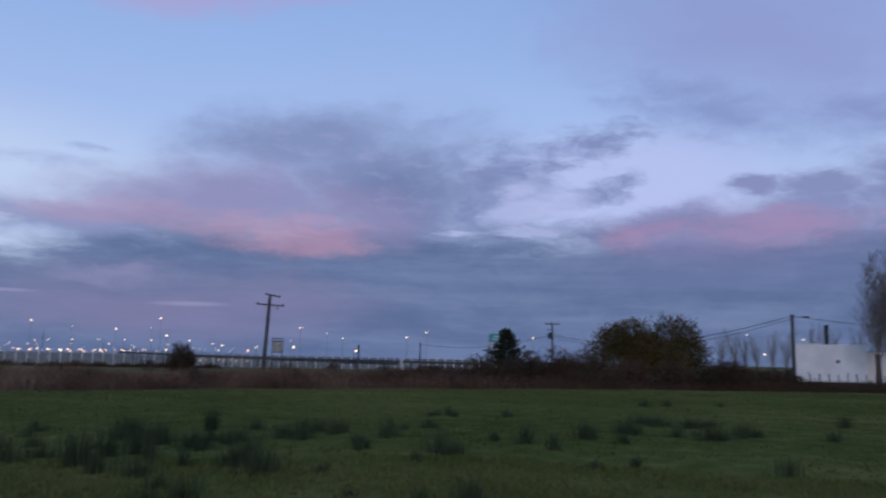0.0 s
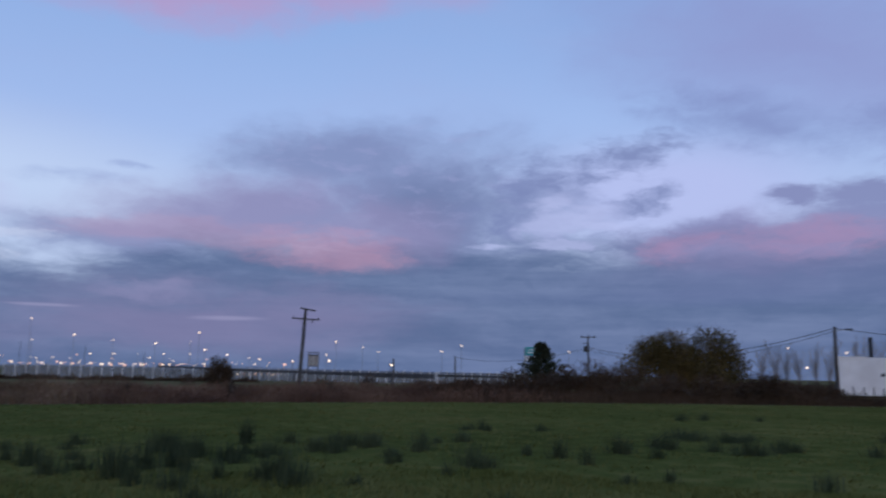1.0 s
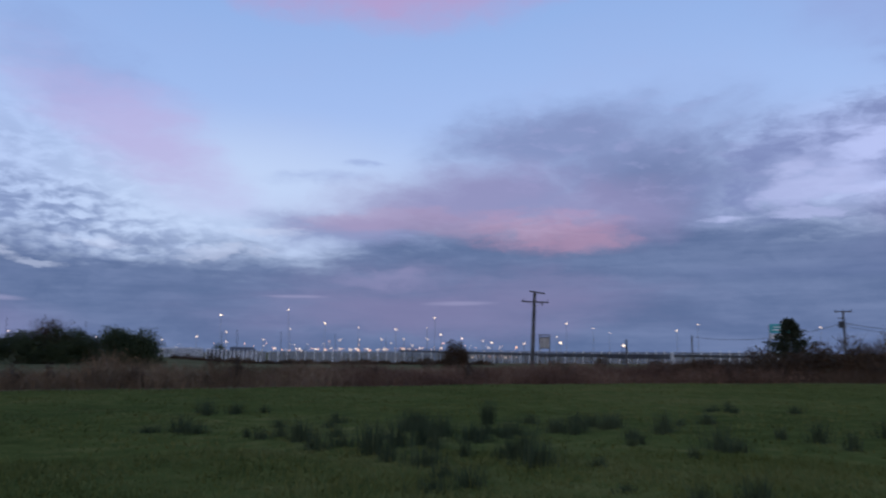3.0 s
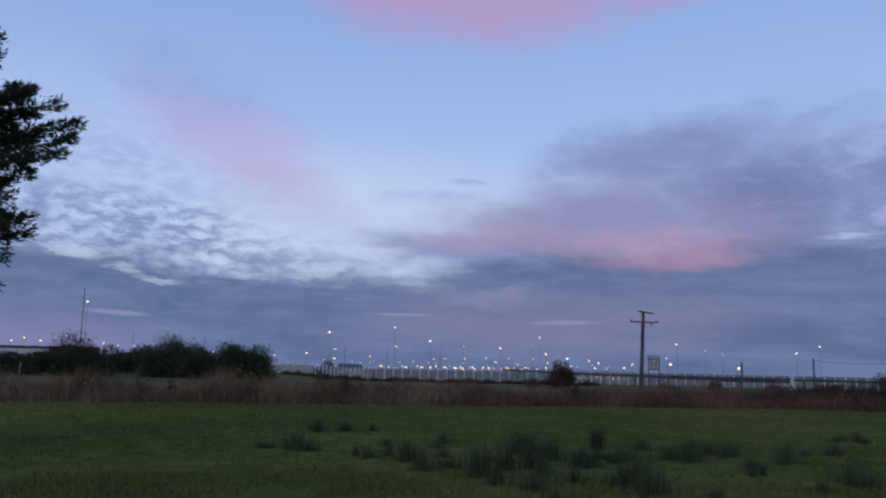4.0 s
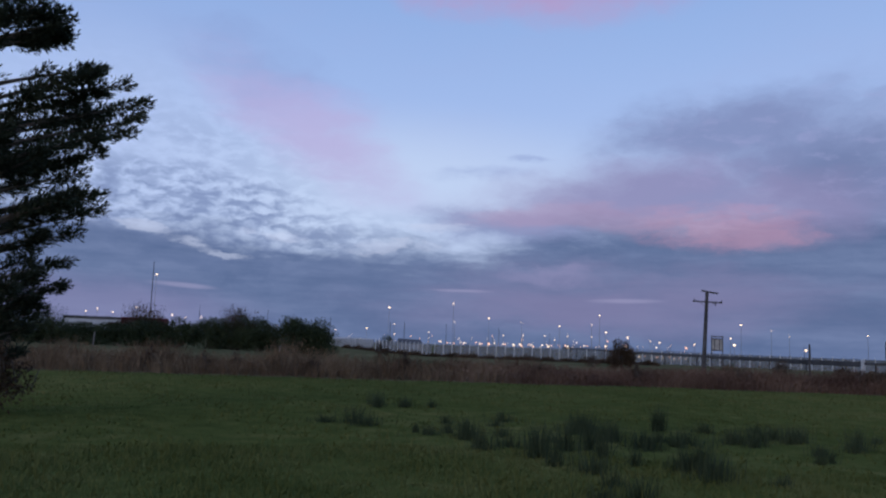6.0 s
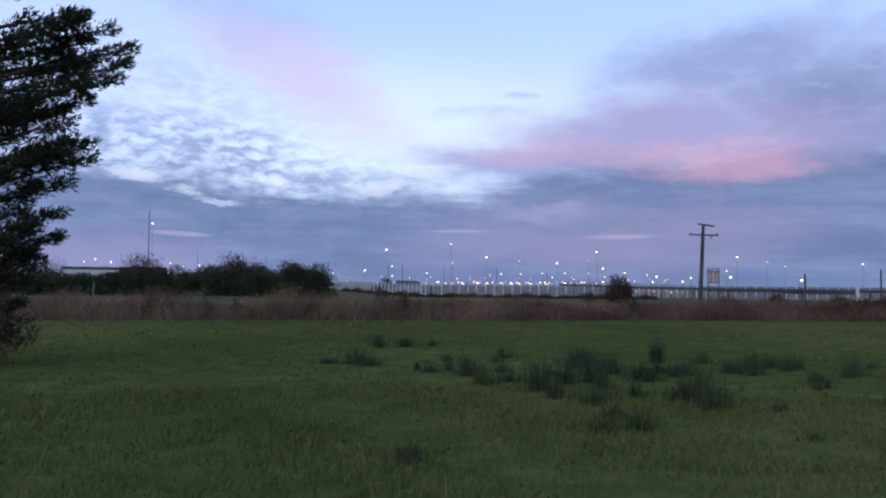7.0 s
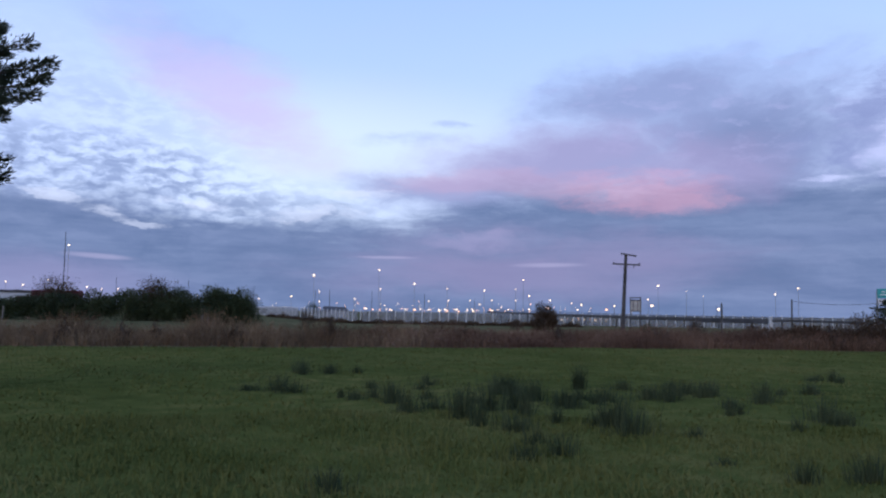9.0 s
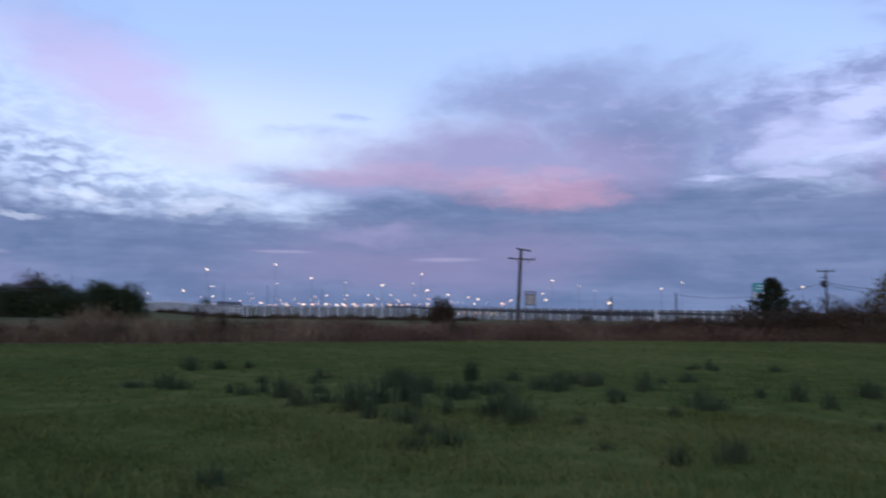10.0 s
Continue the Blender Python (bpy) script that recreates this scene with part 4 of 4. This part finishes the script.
P2_TOP = polar(37.98, 140, 1.6 + 140 * math.tan(radians(1.95)))
P3_TOP = P3_FOOT + Vector((0, 0, P3_H - 0.1))
P4_TOP = polar(28.58, 150, 4.5)
cable(P3_TOP, P2_TOP, 2.2, 0.035)
cable(P3_TOP, polar(66, 120, 6.5), 0.6, 0.03)
cable(P2_TOP, P4_TOP, 1.4, 0.03)
cable(P3_TOP - Vector((0, 0, 0.3)), P2_TOP - Vector((0, 0, 0.4)), 2.4, 0.025)


# ---- white building, posts and the poplars' yard ----
def white_building():
    corner = ground_at(53.95, 98)
    L = 7.1
    turn = Matrix.Translation(corner) @ Matrix.Rotation(radians(-54.6), 4, "Z")
    top = 4.05
    root = thing("farm_building", turn, "low whitewashed farm building with a dark flue", "building")
    inner = 0.3
    front = part("wall", box(L, inner, top + 0.22, (L / 2, inner / 2, -0.2), 0.03), WHITEWASH, root, "whitewashed front wall")
    part("wall", box(inner, 6.4, top, (inner / 2, 3.5, -0.2), 0.03), WHITEWASH, root)
    part("wall", box(inner, 6.4, top, (L - inner / 2, 3.5, -0.2), 0.03), WHITEWASH, root)
    part("wall", box(L, inner, top, (L / 2, 6.85, -0.2), 0.03), WHITEWASH, root)
    part("roof", box(L - 0.02, 6.7, 0.14, (L / 2, 3.65, top - 0.19), 0.02), SLATE, root)
    part("coping", box(L * 0.40, 0.42, 0.10, (L * 0.20, 0.15, top + 0.02), 0.02), WHITEWASH, root)
    part("vent", box(0.34, 0.10, 0.34, (L * 0.60, -0.04, 2.05), 0.02), DARKSTEEL, front, "small black vent in the wall")
    flue = part("flue", rod((L * 0.46, 1.6, top - 0.1), (L * 0.46, 1.6, top + 2.15), 0.22, 0.22, 10), DARKSTEEL, root, "dark metal flue pipe")
    part("flue_cap", rod((L * 0.46, 1.6, top + 2.15), (L * 0.46, 1.6, top + 2.25), 0.30, 0.22, 10), DARKSTEEL, flue)
    part("pipe", rod((L * 0.40, 1.9, top - 0.1), (L * 0.40, 1.9, top + 1.1), 0.06, 0.06, 6), STEEL, root)
    # the recessed lower range
    part("wing", box(10.5, 5.4, 3.55, (L + 5.25, 3.6, -0.2), 0.03), WHITEWASH, root, "whitewashed lower wing")
    part("wing_roof", box(10.3, 5.2, 0.10, (L + 5.25, 3.65, 3.355), 0.02), SLATE, root)


white_building()
for i in range(15):
    az = 54.3 + i * 0.53
    p = ground_at(az, 90 + 0.35 * i)
    bm = rod((0, 0, -0.15), (rng.uniform(-0.12, 0.12) + (-0.35 if i < 2 else 0), 0, rng.uniform(0.75, 1.05)), 0.06, 0.05, 6)
    ob = new("fence_post", bpy.data.meshes.new("fence_post"))
    bm.to_mesh(ob.data)
    bm.free()
    ob.data.materials.append(TIMBER)
    ob.location = p
    tagged(ob, "weathered wooden field post before the white wall", "fence post", "row of field posts")


# old stakes left standing in the rough grass before the hedge
for az, d, h, r in ((-24.0, 100, 1.6, 0.08), (-11.9, 96, 1.0, 0.07), (-11.5, 96, 0.9, 0.07)):
    bm = rod((0, 0, -0.15), (0.05 * h, 0, h), r, r * 0.8, 6)
    rod((0.05 * h, 0, h), (0.05 * h, 0, h + 0.06), r * 0.8, r * 0.3, 6, bm)
    ob = new("stake", bpy.data.meshes.new("stake"))
    bm.to_mesh(ob.data)
    bm.free()
    ob.data.materials.append(PALEBARK)
    ob.location = ground_at(az, d)
    tagged(ob, "pale weathered stake in the rough grass before the hedge", "stake", "stakes in the rough grass")


# ---- the long white fence ----
FENCE = [(-48, 300), (-19.5, 206), (-4.5, 182), (7.5, 180), (28, 178), (56, 172), (90, 163), (112, 155)]


def white_fence():
    root = thing("security_fence", Matrix(), "long pale mesh fence with white concrete posts", "fence", kind="structure")
    post = bpy.data.meshes.new("post")
    bm = box(0.20, 0.20, 2.75, (0, 0, -0.1), 0.02)
    box(0.16, 0.16, 0.12, (0, 0, 2.65), 0.03, None, bm)
    bm.to_mesh(post)
    bm.free()
    post.materials.append(WHITEPOST)
    panel = bpy.data.meshes.new("panel")
    bm = box(1.86, 0.02, 2.35, (0, 0, 0.12))
    bm.to_mesh(panel)
    bm.free()
    panel.materials.append(MESH)
    rail = bpy.data.meshes.new("rail")
    bm = box(1.86, 0.05, 0.06, (0, 0, 2.48), 0.01)
    box(1.86, 0.10, 0.22, (0, 0, -0.1), 0.01, None, bm)
    bm.to_mesh(rail)
    bm.free()
    rail.materials.append(STEEL)
    pts = [Vector((x, y, 0)) for x, y in FENCE]
    lens = [0]
    for a, b in zip(pts, pts[1:]):
        lens.append(lens[-1] + (b - a).length)
    s = 0.0
    while s < lens[-1] - 2:
        i = max(k for k in range(len(lens) - 1) if lens[k] <= s)
        d = (pts[i + 1] - pts[i]).normalized()
        p = pts[i] + d * (s - lens[i])
        p.z = float(lie(p.x, p.y))
        turn = Matrix.Translation(p) @ Matrix.Rotation(math.atan2(d.y, d.x), 4, "Z")
        part("post", post, None, root, "", turn)
        part("panel", panel, None, root, "", turn @ Matrix.Translation((1.0, 0, 0)))
        part("rail", rail, None, root, "", turn @ Matrix.Translation((1.0, 0, 0)))
        s += 2.0


white_fence()


# ---- pipe bridge in front of the fence ----
def pipe_bridge():
    root = thing("pipe_bridge", Matrix(), "long dark pipe bridge on low supports", "pipe bridge")
    run = [(8.2, 176, 0.17, 0.30), (12, 172, 0.08, 0.45), (18.3, 166, -0.04, 0.60), (23.0, 160, -0.07, 0.75), (27.2, 154, -0.09, 1.0)]
    run2 = [(27.3, 152, -0.10, 0.45), (30, 150, -0.12, 0.45), (33.2, 148, -0.15, 0.45), (37, 146, -0.15, 0.45)]
    for legs, pts in ((True, run), (True, run2)):
        for (a0, d0, e0, t0), (a1, d1, e1, t1) in zip(pts, pts[1:]):
            p = polar(a0, d0, 1.6 + d0 * math.tan(radians(e0)))
            q = polar(a1, d1, 1.6 + d1 * math.tan(radians(e1)))
            d = q - p
            t = (t0 + t1) / 2
            turn = Matrix.Translation((p + q) / 2) @ Matrix.Rotation(math.atan2(d.y, d.x), 4, "Z") @ Matrix.Rotation(-math.asin(d.z / d.length), 4, "Y")
            part("duct", box(d.length + 0.05, 1.6, t, (0, 0, -t), 0.06), DARKSTEEL, root, "", turn)
            part("handrail", rod((-d.length / 2, -0.7, 0.30), (d.length / 2, -0.7, 0.30), 0.05, 0.05, 6), DARKSTEEL, root, "", turn)
            n = max(2, int(d.length / 5))
            for k in range(n):
                c = p.lerp(q, (k + 0.5) / n)
                g = float(lie(c.x, c.y))
                part("support", rod((c.x, c.y, g - 0.2), (c.x, c.y, c.z - t + 0.05), 0.13, 0.13, 8), DARKSTEEL, root)
    c = polar(27.25, 151, float(lie(69, 134)))
    part("end_frame", box(0.35, 0.5, 2.6, (c.x, c.y, c.z - 0.1), 0.04), WHITEPOST, root, "pale concrete end frame")


pipe_bridge()


# ---- signs ----
def road_sign():
    at = ground_at(33.62, 150)
    root = thing("road_sign", Matrix.Translation(at) @ pose(0, 0, 0, 0, 0, -33), "large road sign with a teal and a white panel", "road sign")
    z0 = 1.6 - at.z
    part("post", rod((-0.2, 0, -0.2), (-0.2, 0, z0 + 4.9), 0.17, 0.15, 8), STEEL, root)
    part("post", rod((2.6, 0, -0.2), (2.6, 0, z0 + 4.9), 0.17, 0.15, 8), STEEL, root)
    teal = part("panel", box(3.3, 0.12, 1.55, (1.45, -0.22, z0 + 3.5), 0.03), TEAL, root, "teal sign panel with pale bars")
    white = part("panel", box(2.4, 0.12, 0.85, (1.1, -0.22, z0 + 2.5), 0.03), SIGNWHITE, root, "white sign panel")
    part("panel", box(1.4, 0.12, 0.55, (2.4, -0.22, z0 + 5.1), 0.03), SIGNWHITE, root, "white sign panel")
    for z, w in ((3.95, 1.8), (4.45, 1.3)):
        part("bar", box(w, 0.02, 0.16, (1.1, -0.30, z0 + z)), SIGNWHITE, teal)
    part("bar", box(1.2, 0.02, 0.14, (0.9, -0.30, z0 + 2.85)), DARKSTEEL, white)


def framed_board():
    at = ground_at(18.52, 166)
    root = thing("framed_board", Matrix.Translation(at) @ pose(0, 0, 0, 0, 0, -30), "open dark framed board on posts", "board")
    z0 = 1.6 - at.z + 0.75
    for x in (-1.05, 1.05):
        part("post", rod((x, 0, -0.2), (x, 0, z0 + 3.0), 0.11, 0.10, 7), DARKSTEEL, root)
    part("panel", box(2.0, 0.06, 2.1, (0, 0.05, z0 + 0.2), 0.02), STEEL, root, "grey board face")
    for z in (0.05, 2.25, 2.75):
        part("crossbar", box(2.3, 0.16, 0.20, (0, -0.05, z0 + z), 0.02), DARKSTEEL, root)
    for x in (-0.45, 0.45):
        part("slat", box(0.14, 0.10, 2.0, (x, -0.08, z0 + 0.25), 0.01), DARKSTEEL, root)


road_sign()
framed_board()


# ---- lamps of the freight yard ----
def yard_lamp(az, el, d, size, mat=LAMPWHITE, mast=True, name="yard_lamp", label="tall yard lamp burning white on a thin mast", category="street lamp", group="yard lamps"):
    foot = ground_at(az, d)
    z = 1.6 + d * math.tan(radians(el)) - foot.z
    root = thing(name, Matrix.Translation(foot) @ pose(0, 0, 0, 0, 0, -az), label, category, group)
    # lens wider than a real one: the glare is put into its size
    r = d * math.tan(radians(size * 0.60)) / 2
    if mast:
        part("mast", rod((0, r * 0.5, -0.2), (0, r * 0.5, z + 0.1), 0.0011 * d ** 0.8 * 0.9, 0.0008 * d ** 0.8 * 0.9, 6), STEEL, root)
        hood = part("hood", rod((0, 0.1, z + r * 0.55), (0, 0.1, z + r * 0.95), r * 0.9, r * 0.35, 8), STEEL, root)
    bm = bmesh.new()
    bmesh.ops.create_uvsphere(bm, u_segments=10, v_segments=6, radius=r)
    bmesh.ops.scale(bm, vec=(1, 0.7, 0.85), verts=bm.verts)
    bmesh.ops.translate(bm, vec=(0, -0.2 * r, z), verts=bm.verts)
    part("lens", bm, mat, hood if mast else root, "glowing lamp lens, widened to take in its glare")


TALL = [(-20.40, 4.03, 250, 0.22), (-4.32, 2.52, 300, 0.24), (-5.87, 1.01, 330, 0.20), (-3.92, 1.35, 360, 0.15), (0.30, 2.96, 330, 0.17), (0.43, 1.62, 420, 0.12), (2.86, 2.03, 340, 0.22),
        (3.92, 0.83, 420, 0.16), (-1.42, 0.88, 420, 0.14), (5.33, 0.87, 400, 0.15), (5.22, 1.75, 460, 0.10), (7.89, 1.62, 340, 0.20), (7.57, 0.64, 420, 0.14), (8.46, 0.93, 420, 0.14),
        (10.13, 1.77, 460, 0.10), (10.68, 2.44, 340, 0.18), (11.11, 1.27, 330, 0.22), (12.60, 0.97, 330, 0.20), (14.78, 0.70, 330, 0.20), (17.09, 0.65, 340, 0.18)]
TALL_B = [(18.77, 0.44, 260, 0.30), (19.63, 0.69, 280, 0.28), (19.39, 1.12, 360, 0.15), (20.06, 2.06, 340, 0.20), (21.94, 1.70, 440, 0.10), (23.04, 1.38, 440, 0.10), (24.02, 0.50, 260, 0.28),
          (27.60, 1.54, 320, 0.17), (28.99, 1.95, 330, 0.15), (36.61, 1.66, 330, 0.16), (47.84, 1.93, 330, 0.18), (51.02, 2.04, 330, 0.18), (52.09, 0.77, 330, 0.22), (54.44, 1.75, 330, 0.17),
          (-22.95, 1.38, 330, 0.17), (-22.55, 0.97, 330, 0.22), (-18.3, 1.20, 330, 0.16), (-17.3, 1.25, 330, 0.17), (-23.9, 1.55, 330, 0.15), (-21.5, 1.75, 330, 0.13), (-19.2, 1.35, 330, 0.15), (-12.2, 0.95, 330, 0.12), (-8.08, 0.80, 420, 0.12), (-24.6, 1.35, 330, 0.14)]
for row in TALL + TALL_B:
    yard_lamp(*row)
LOW = [(11.13, 0.31, 0.20), (9.11, 0.48, 0.13), (8.31, 0.26, 0.22), (7.05, 0.24, 0.18), (5.91, 0.22, 0.18), (5.23, 0.13, 0.23), (4.63, 0.19, 0.20), (3.90, 0.21, 0.17), (2.92, 0.18, 0.22),
       (2.24, 0.18, 0.19), (1.14, 0.19, 0.17), (-0.70, 0.25, 0.13), (0.75, 0.46, 0.12), (1.69, 0.56, 0.10), (3.16, 0.75, 0.13), (6.86, 0.90, 0.12), (9.63, 0.28, 0.16), (11.24, 0.65, 0.14),
       (14.13, 0.81, 0.14), (14.53, 0.35, 0.17), (16.53, 0.38, 0.24), (-3.90, 0.66, 0.16), (10.15, 0.94, 0.13)]
for i, (az, el, s) in enumerate(LOW):
    yard_lamp(az, el, 330 + 9 * (i % 7), s, LAMPWARM if i % 3 == 2 else LAMPWHITE, True, "floodlight", "low floodlight burning in the freight yard", "floodlight", "yard floodlights")
for i in range(26):
    az = -0.5 + 0.47 * i + rng.uniform(-0.15, 0.15)
    yard_lamp(az, rng.uniform(0.08, 0.26), rng.uniform(300, 400), rng.uniform(0.11, 0.20), (LAMPWHITE, LAMPWARM, LAMPWARM, LAMPWHITE)[i % 4], True, "floodlight", "low floodlight burning in the freight yard", "floodlight", "yard floodlights")
for i in range(60):
    az = -8 + 27 * rng.beta(1.3, 1.2)
    yard_lamp(az, rng.uniform(0.12, 0.60), rng.uniform(420, 640), rng.uniform(0.05, 0.11), (LAMPDIM, LAMPWARM, LAMPDIM)[i % 3], True, "distant_lamp", "distant small lamp low over the yard", "street lamp", "distant lamps")
# lights of parked vehicles; no vehicles built, short posts added to carry them
for i, az in enumerate((13.0, 13.4, 13.8, 14.2, 14.6, 15.0, 15.4, 15.75, 16.1, 16.5)):
    yard_lamp(az, -0.30 - 0.05 * (i % 2), 196, 0.17 + 0.08 * (i % 3 == 1), LAMPWHITE if i % 2 else LAMPWARM, True, "vehicle_light", "light of a parked vehicle behind the mesh fence, set on a made-up short post", "lamp", "low lamps behind the fence")


def thin_mast(az, d, top, r, label="thin dark mast without a lamp"):
    foot = ground_at(az, d)
    h = 1.6 + d * math.tan(radians(top)) - foot.z
    root = thing("mast", Matrix.Translation(foot), label, "mast", "thin masts")
    part("pole", rod((0, 0, -0.2), (0, 0, h), r, r * 0.6, 7), DARKSTEEL, root)
    part("tip", rod((0, 0, h), (0, 0, h + 0.5), r * 0.4, r * 0.2, 5), DARKSTEEL, root)


for az, d, top, r in ((-20.62, 250, 4.85, 0.16), (-17.43, 330, 2.05, 0.12), (-12.84, 330, 1.93, 0.14), (-8.45, 330, 1.60, 0.15), (-4.19, 330, 1.38, 0.13), (-3.18, 330, 1.47, 0.16),
                      (-0.18, 330, 1.45, 0.13), (3.60, 360, 1.30, 0.14), (7.21, 360, 0.99, 0.13), (23.90, 180, 0.70, 0.07)):
    thin_mast(az, d, top, r)


# ---- sheds and trees behind the fence ----
def yard_shed():
    at = ground_at(-2.75, 300)
    root = thing("yard_shed", Matrix.Translation(at) @ pose(0, 0, 0, 0, 0, 2) @ Matrix.Diagonal((0.95, 1, 0.80, 1)), "low dark-roofed shed behind the fence", "building")
    part("wall", box(9.5, 6, 2.9, (0, 0, -0.1), 0.05), GREYWASH, root)
    bm = bmesh.new()
    prism = [bm.verts.new(c) for c in ((-5.4, -3.4, 2.6), (5.4, -3.4, 2.6), (4.0, 0, 4.6), (-4.6, 0, 4.9), (5.4, 3.4, 2.6), (-5.4, 3.4, 2.6))]
    for f in ((0, 1, 2, 3), (3, 2, 4, 5), (0, 3, 5), (1, 4, 2), (0, 5, 4, 1)):
        bm.faces.new([prism[k] for k in f])
    part("roof", bm, SLATE, root)


yard_shed()
shrub("yard_tree", ground_at(-4.5, 290), 4.6, 4.6, 4.0, HEDGE, "small dark tree behind the fence", "tree", 1600, 0.3, 7, 60, 0.1, "", 31)
shrub("yard_tree", ground_at(1.35, 300), 2.4, 3.0, 2.0, HEDGE, "small dark tree behind the fence", "tree", 900, 0.25, 6, 40, 0.1, "", 32)
shrub("yard_tree", ground_at(-23.2, 240), 5.0, 6.0, 4.0, HEDGE, "small dark tree beyond the hedge", "tree", 1500, 0.3, 7, 60, 0.1, "", 33)
shrub("yard_tree", ground_at(-18.0, 240), 4.0, 5.6, 4.0, HEDGE, "small dark tree beyond the hedge", "tree", 1500, 0.3, 7, 60, 0.1, "", 34)


def lorry():
    at = ground_at(-20.9, 165)
    root = thing("lorry", Matrix.Translation(at) @ pose(0, 0, 0, 0, 0, 18.4), "red curtain-sided lorry half hidden by the hedge", "lorry")
    part("trailer", box(8.6, 2.5, 3.35, (0, 0, 1.35), 0.08), RED, root, "red tarpaulin trailer body")
    part("chassis", box(10.6, 1.6, 0.3, (-0.9, 0, 1.0), 0.03), DARKSTEEL, root)
    cab = part("cab", box(2.1, 2.4, 2.7, (-5.6, 0, 0.9), 0.18), RED, root)
    part("windscreen", box(0.06, 2.0, 0.9, (-6.68, 0, 2.2), 0.02), GLASSBLACK, cab)
    for x in (-5.4, -3.2, 2.2, 3.5):
        for y in (-1.1, 1.1):
            w = part("wheel", rod((x, y - 0.15, 0.5), (x, y + 0.15, 0.5), 0.5, 0.5, 14), RUBBER, root)
            part("rim", rod((x, y - 0.17, 0.5), (x, y + 0.17, 0.5), 0.26, 0.26, 10), STEEL, w)


lorry()


def warehouse():
    at = ground_at(-23.4, 180)
    root = thing("warehouse", Matrix.Translation(at) @ pose(0, 0, 0, 0, 0, 23), "long pale flat-roofed warehouse beyond the hedge", "building")
    part("wall", box(15, 8, 4.5, (0, 0, -0.2), 0.05), GREYWASH, root)
    part("roof", box(15.4, 8.4, 0.5, (0, 0, 4.31), 0.05), SLATE, root, "dark flat roof edge")
    for x in (-5.5, -1.5, 2.5, 6.0):
        part("gate", box(2.4, 0.1, 2.8, (x, -4.05, -0.1), 0.03), STEEL, root)


warehouse()
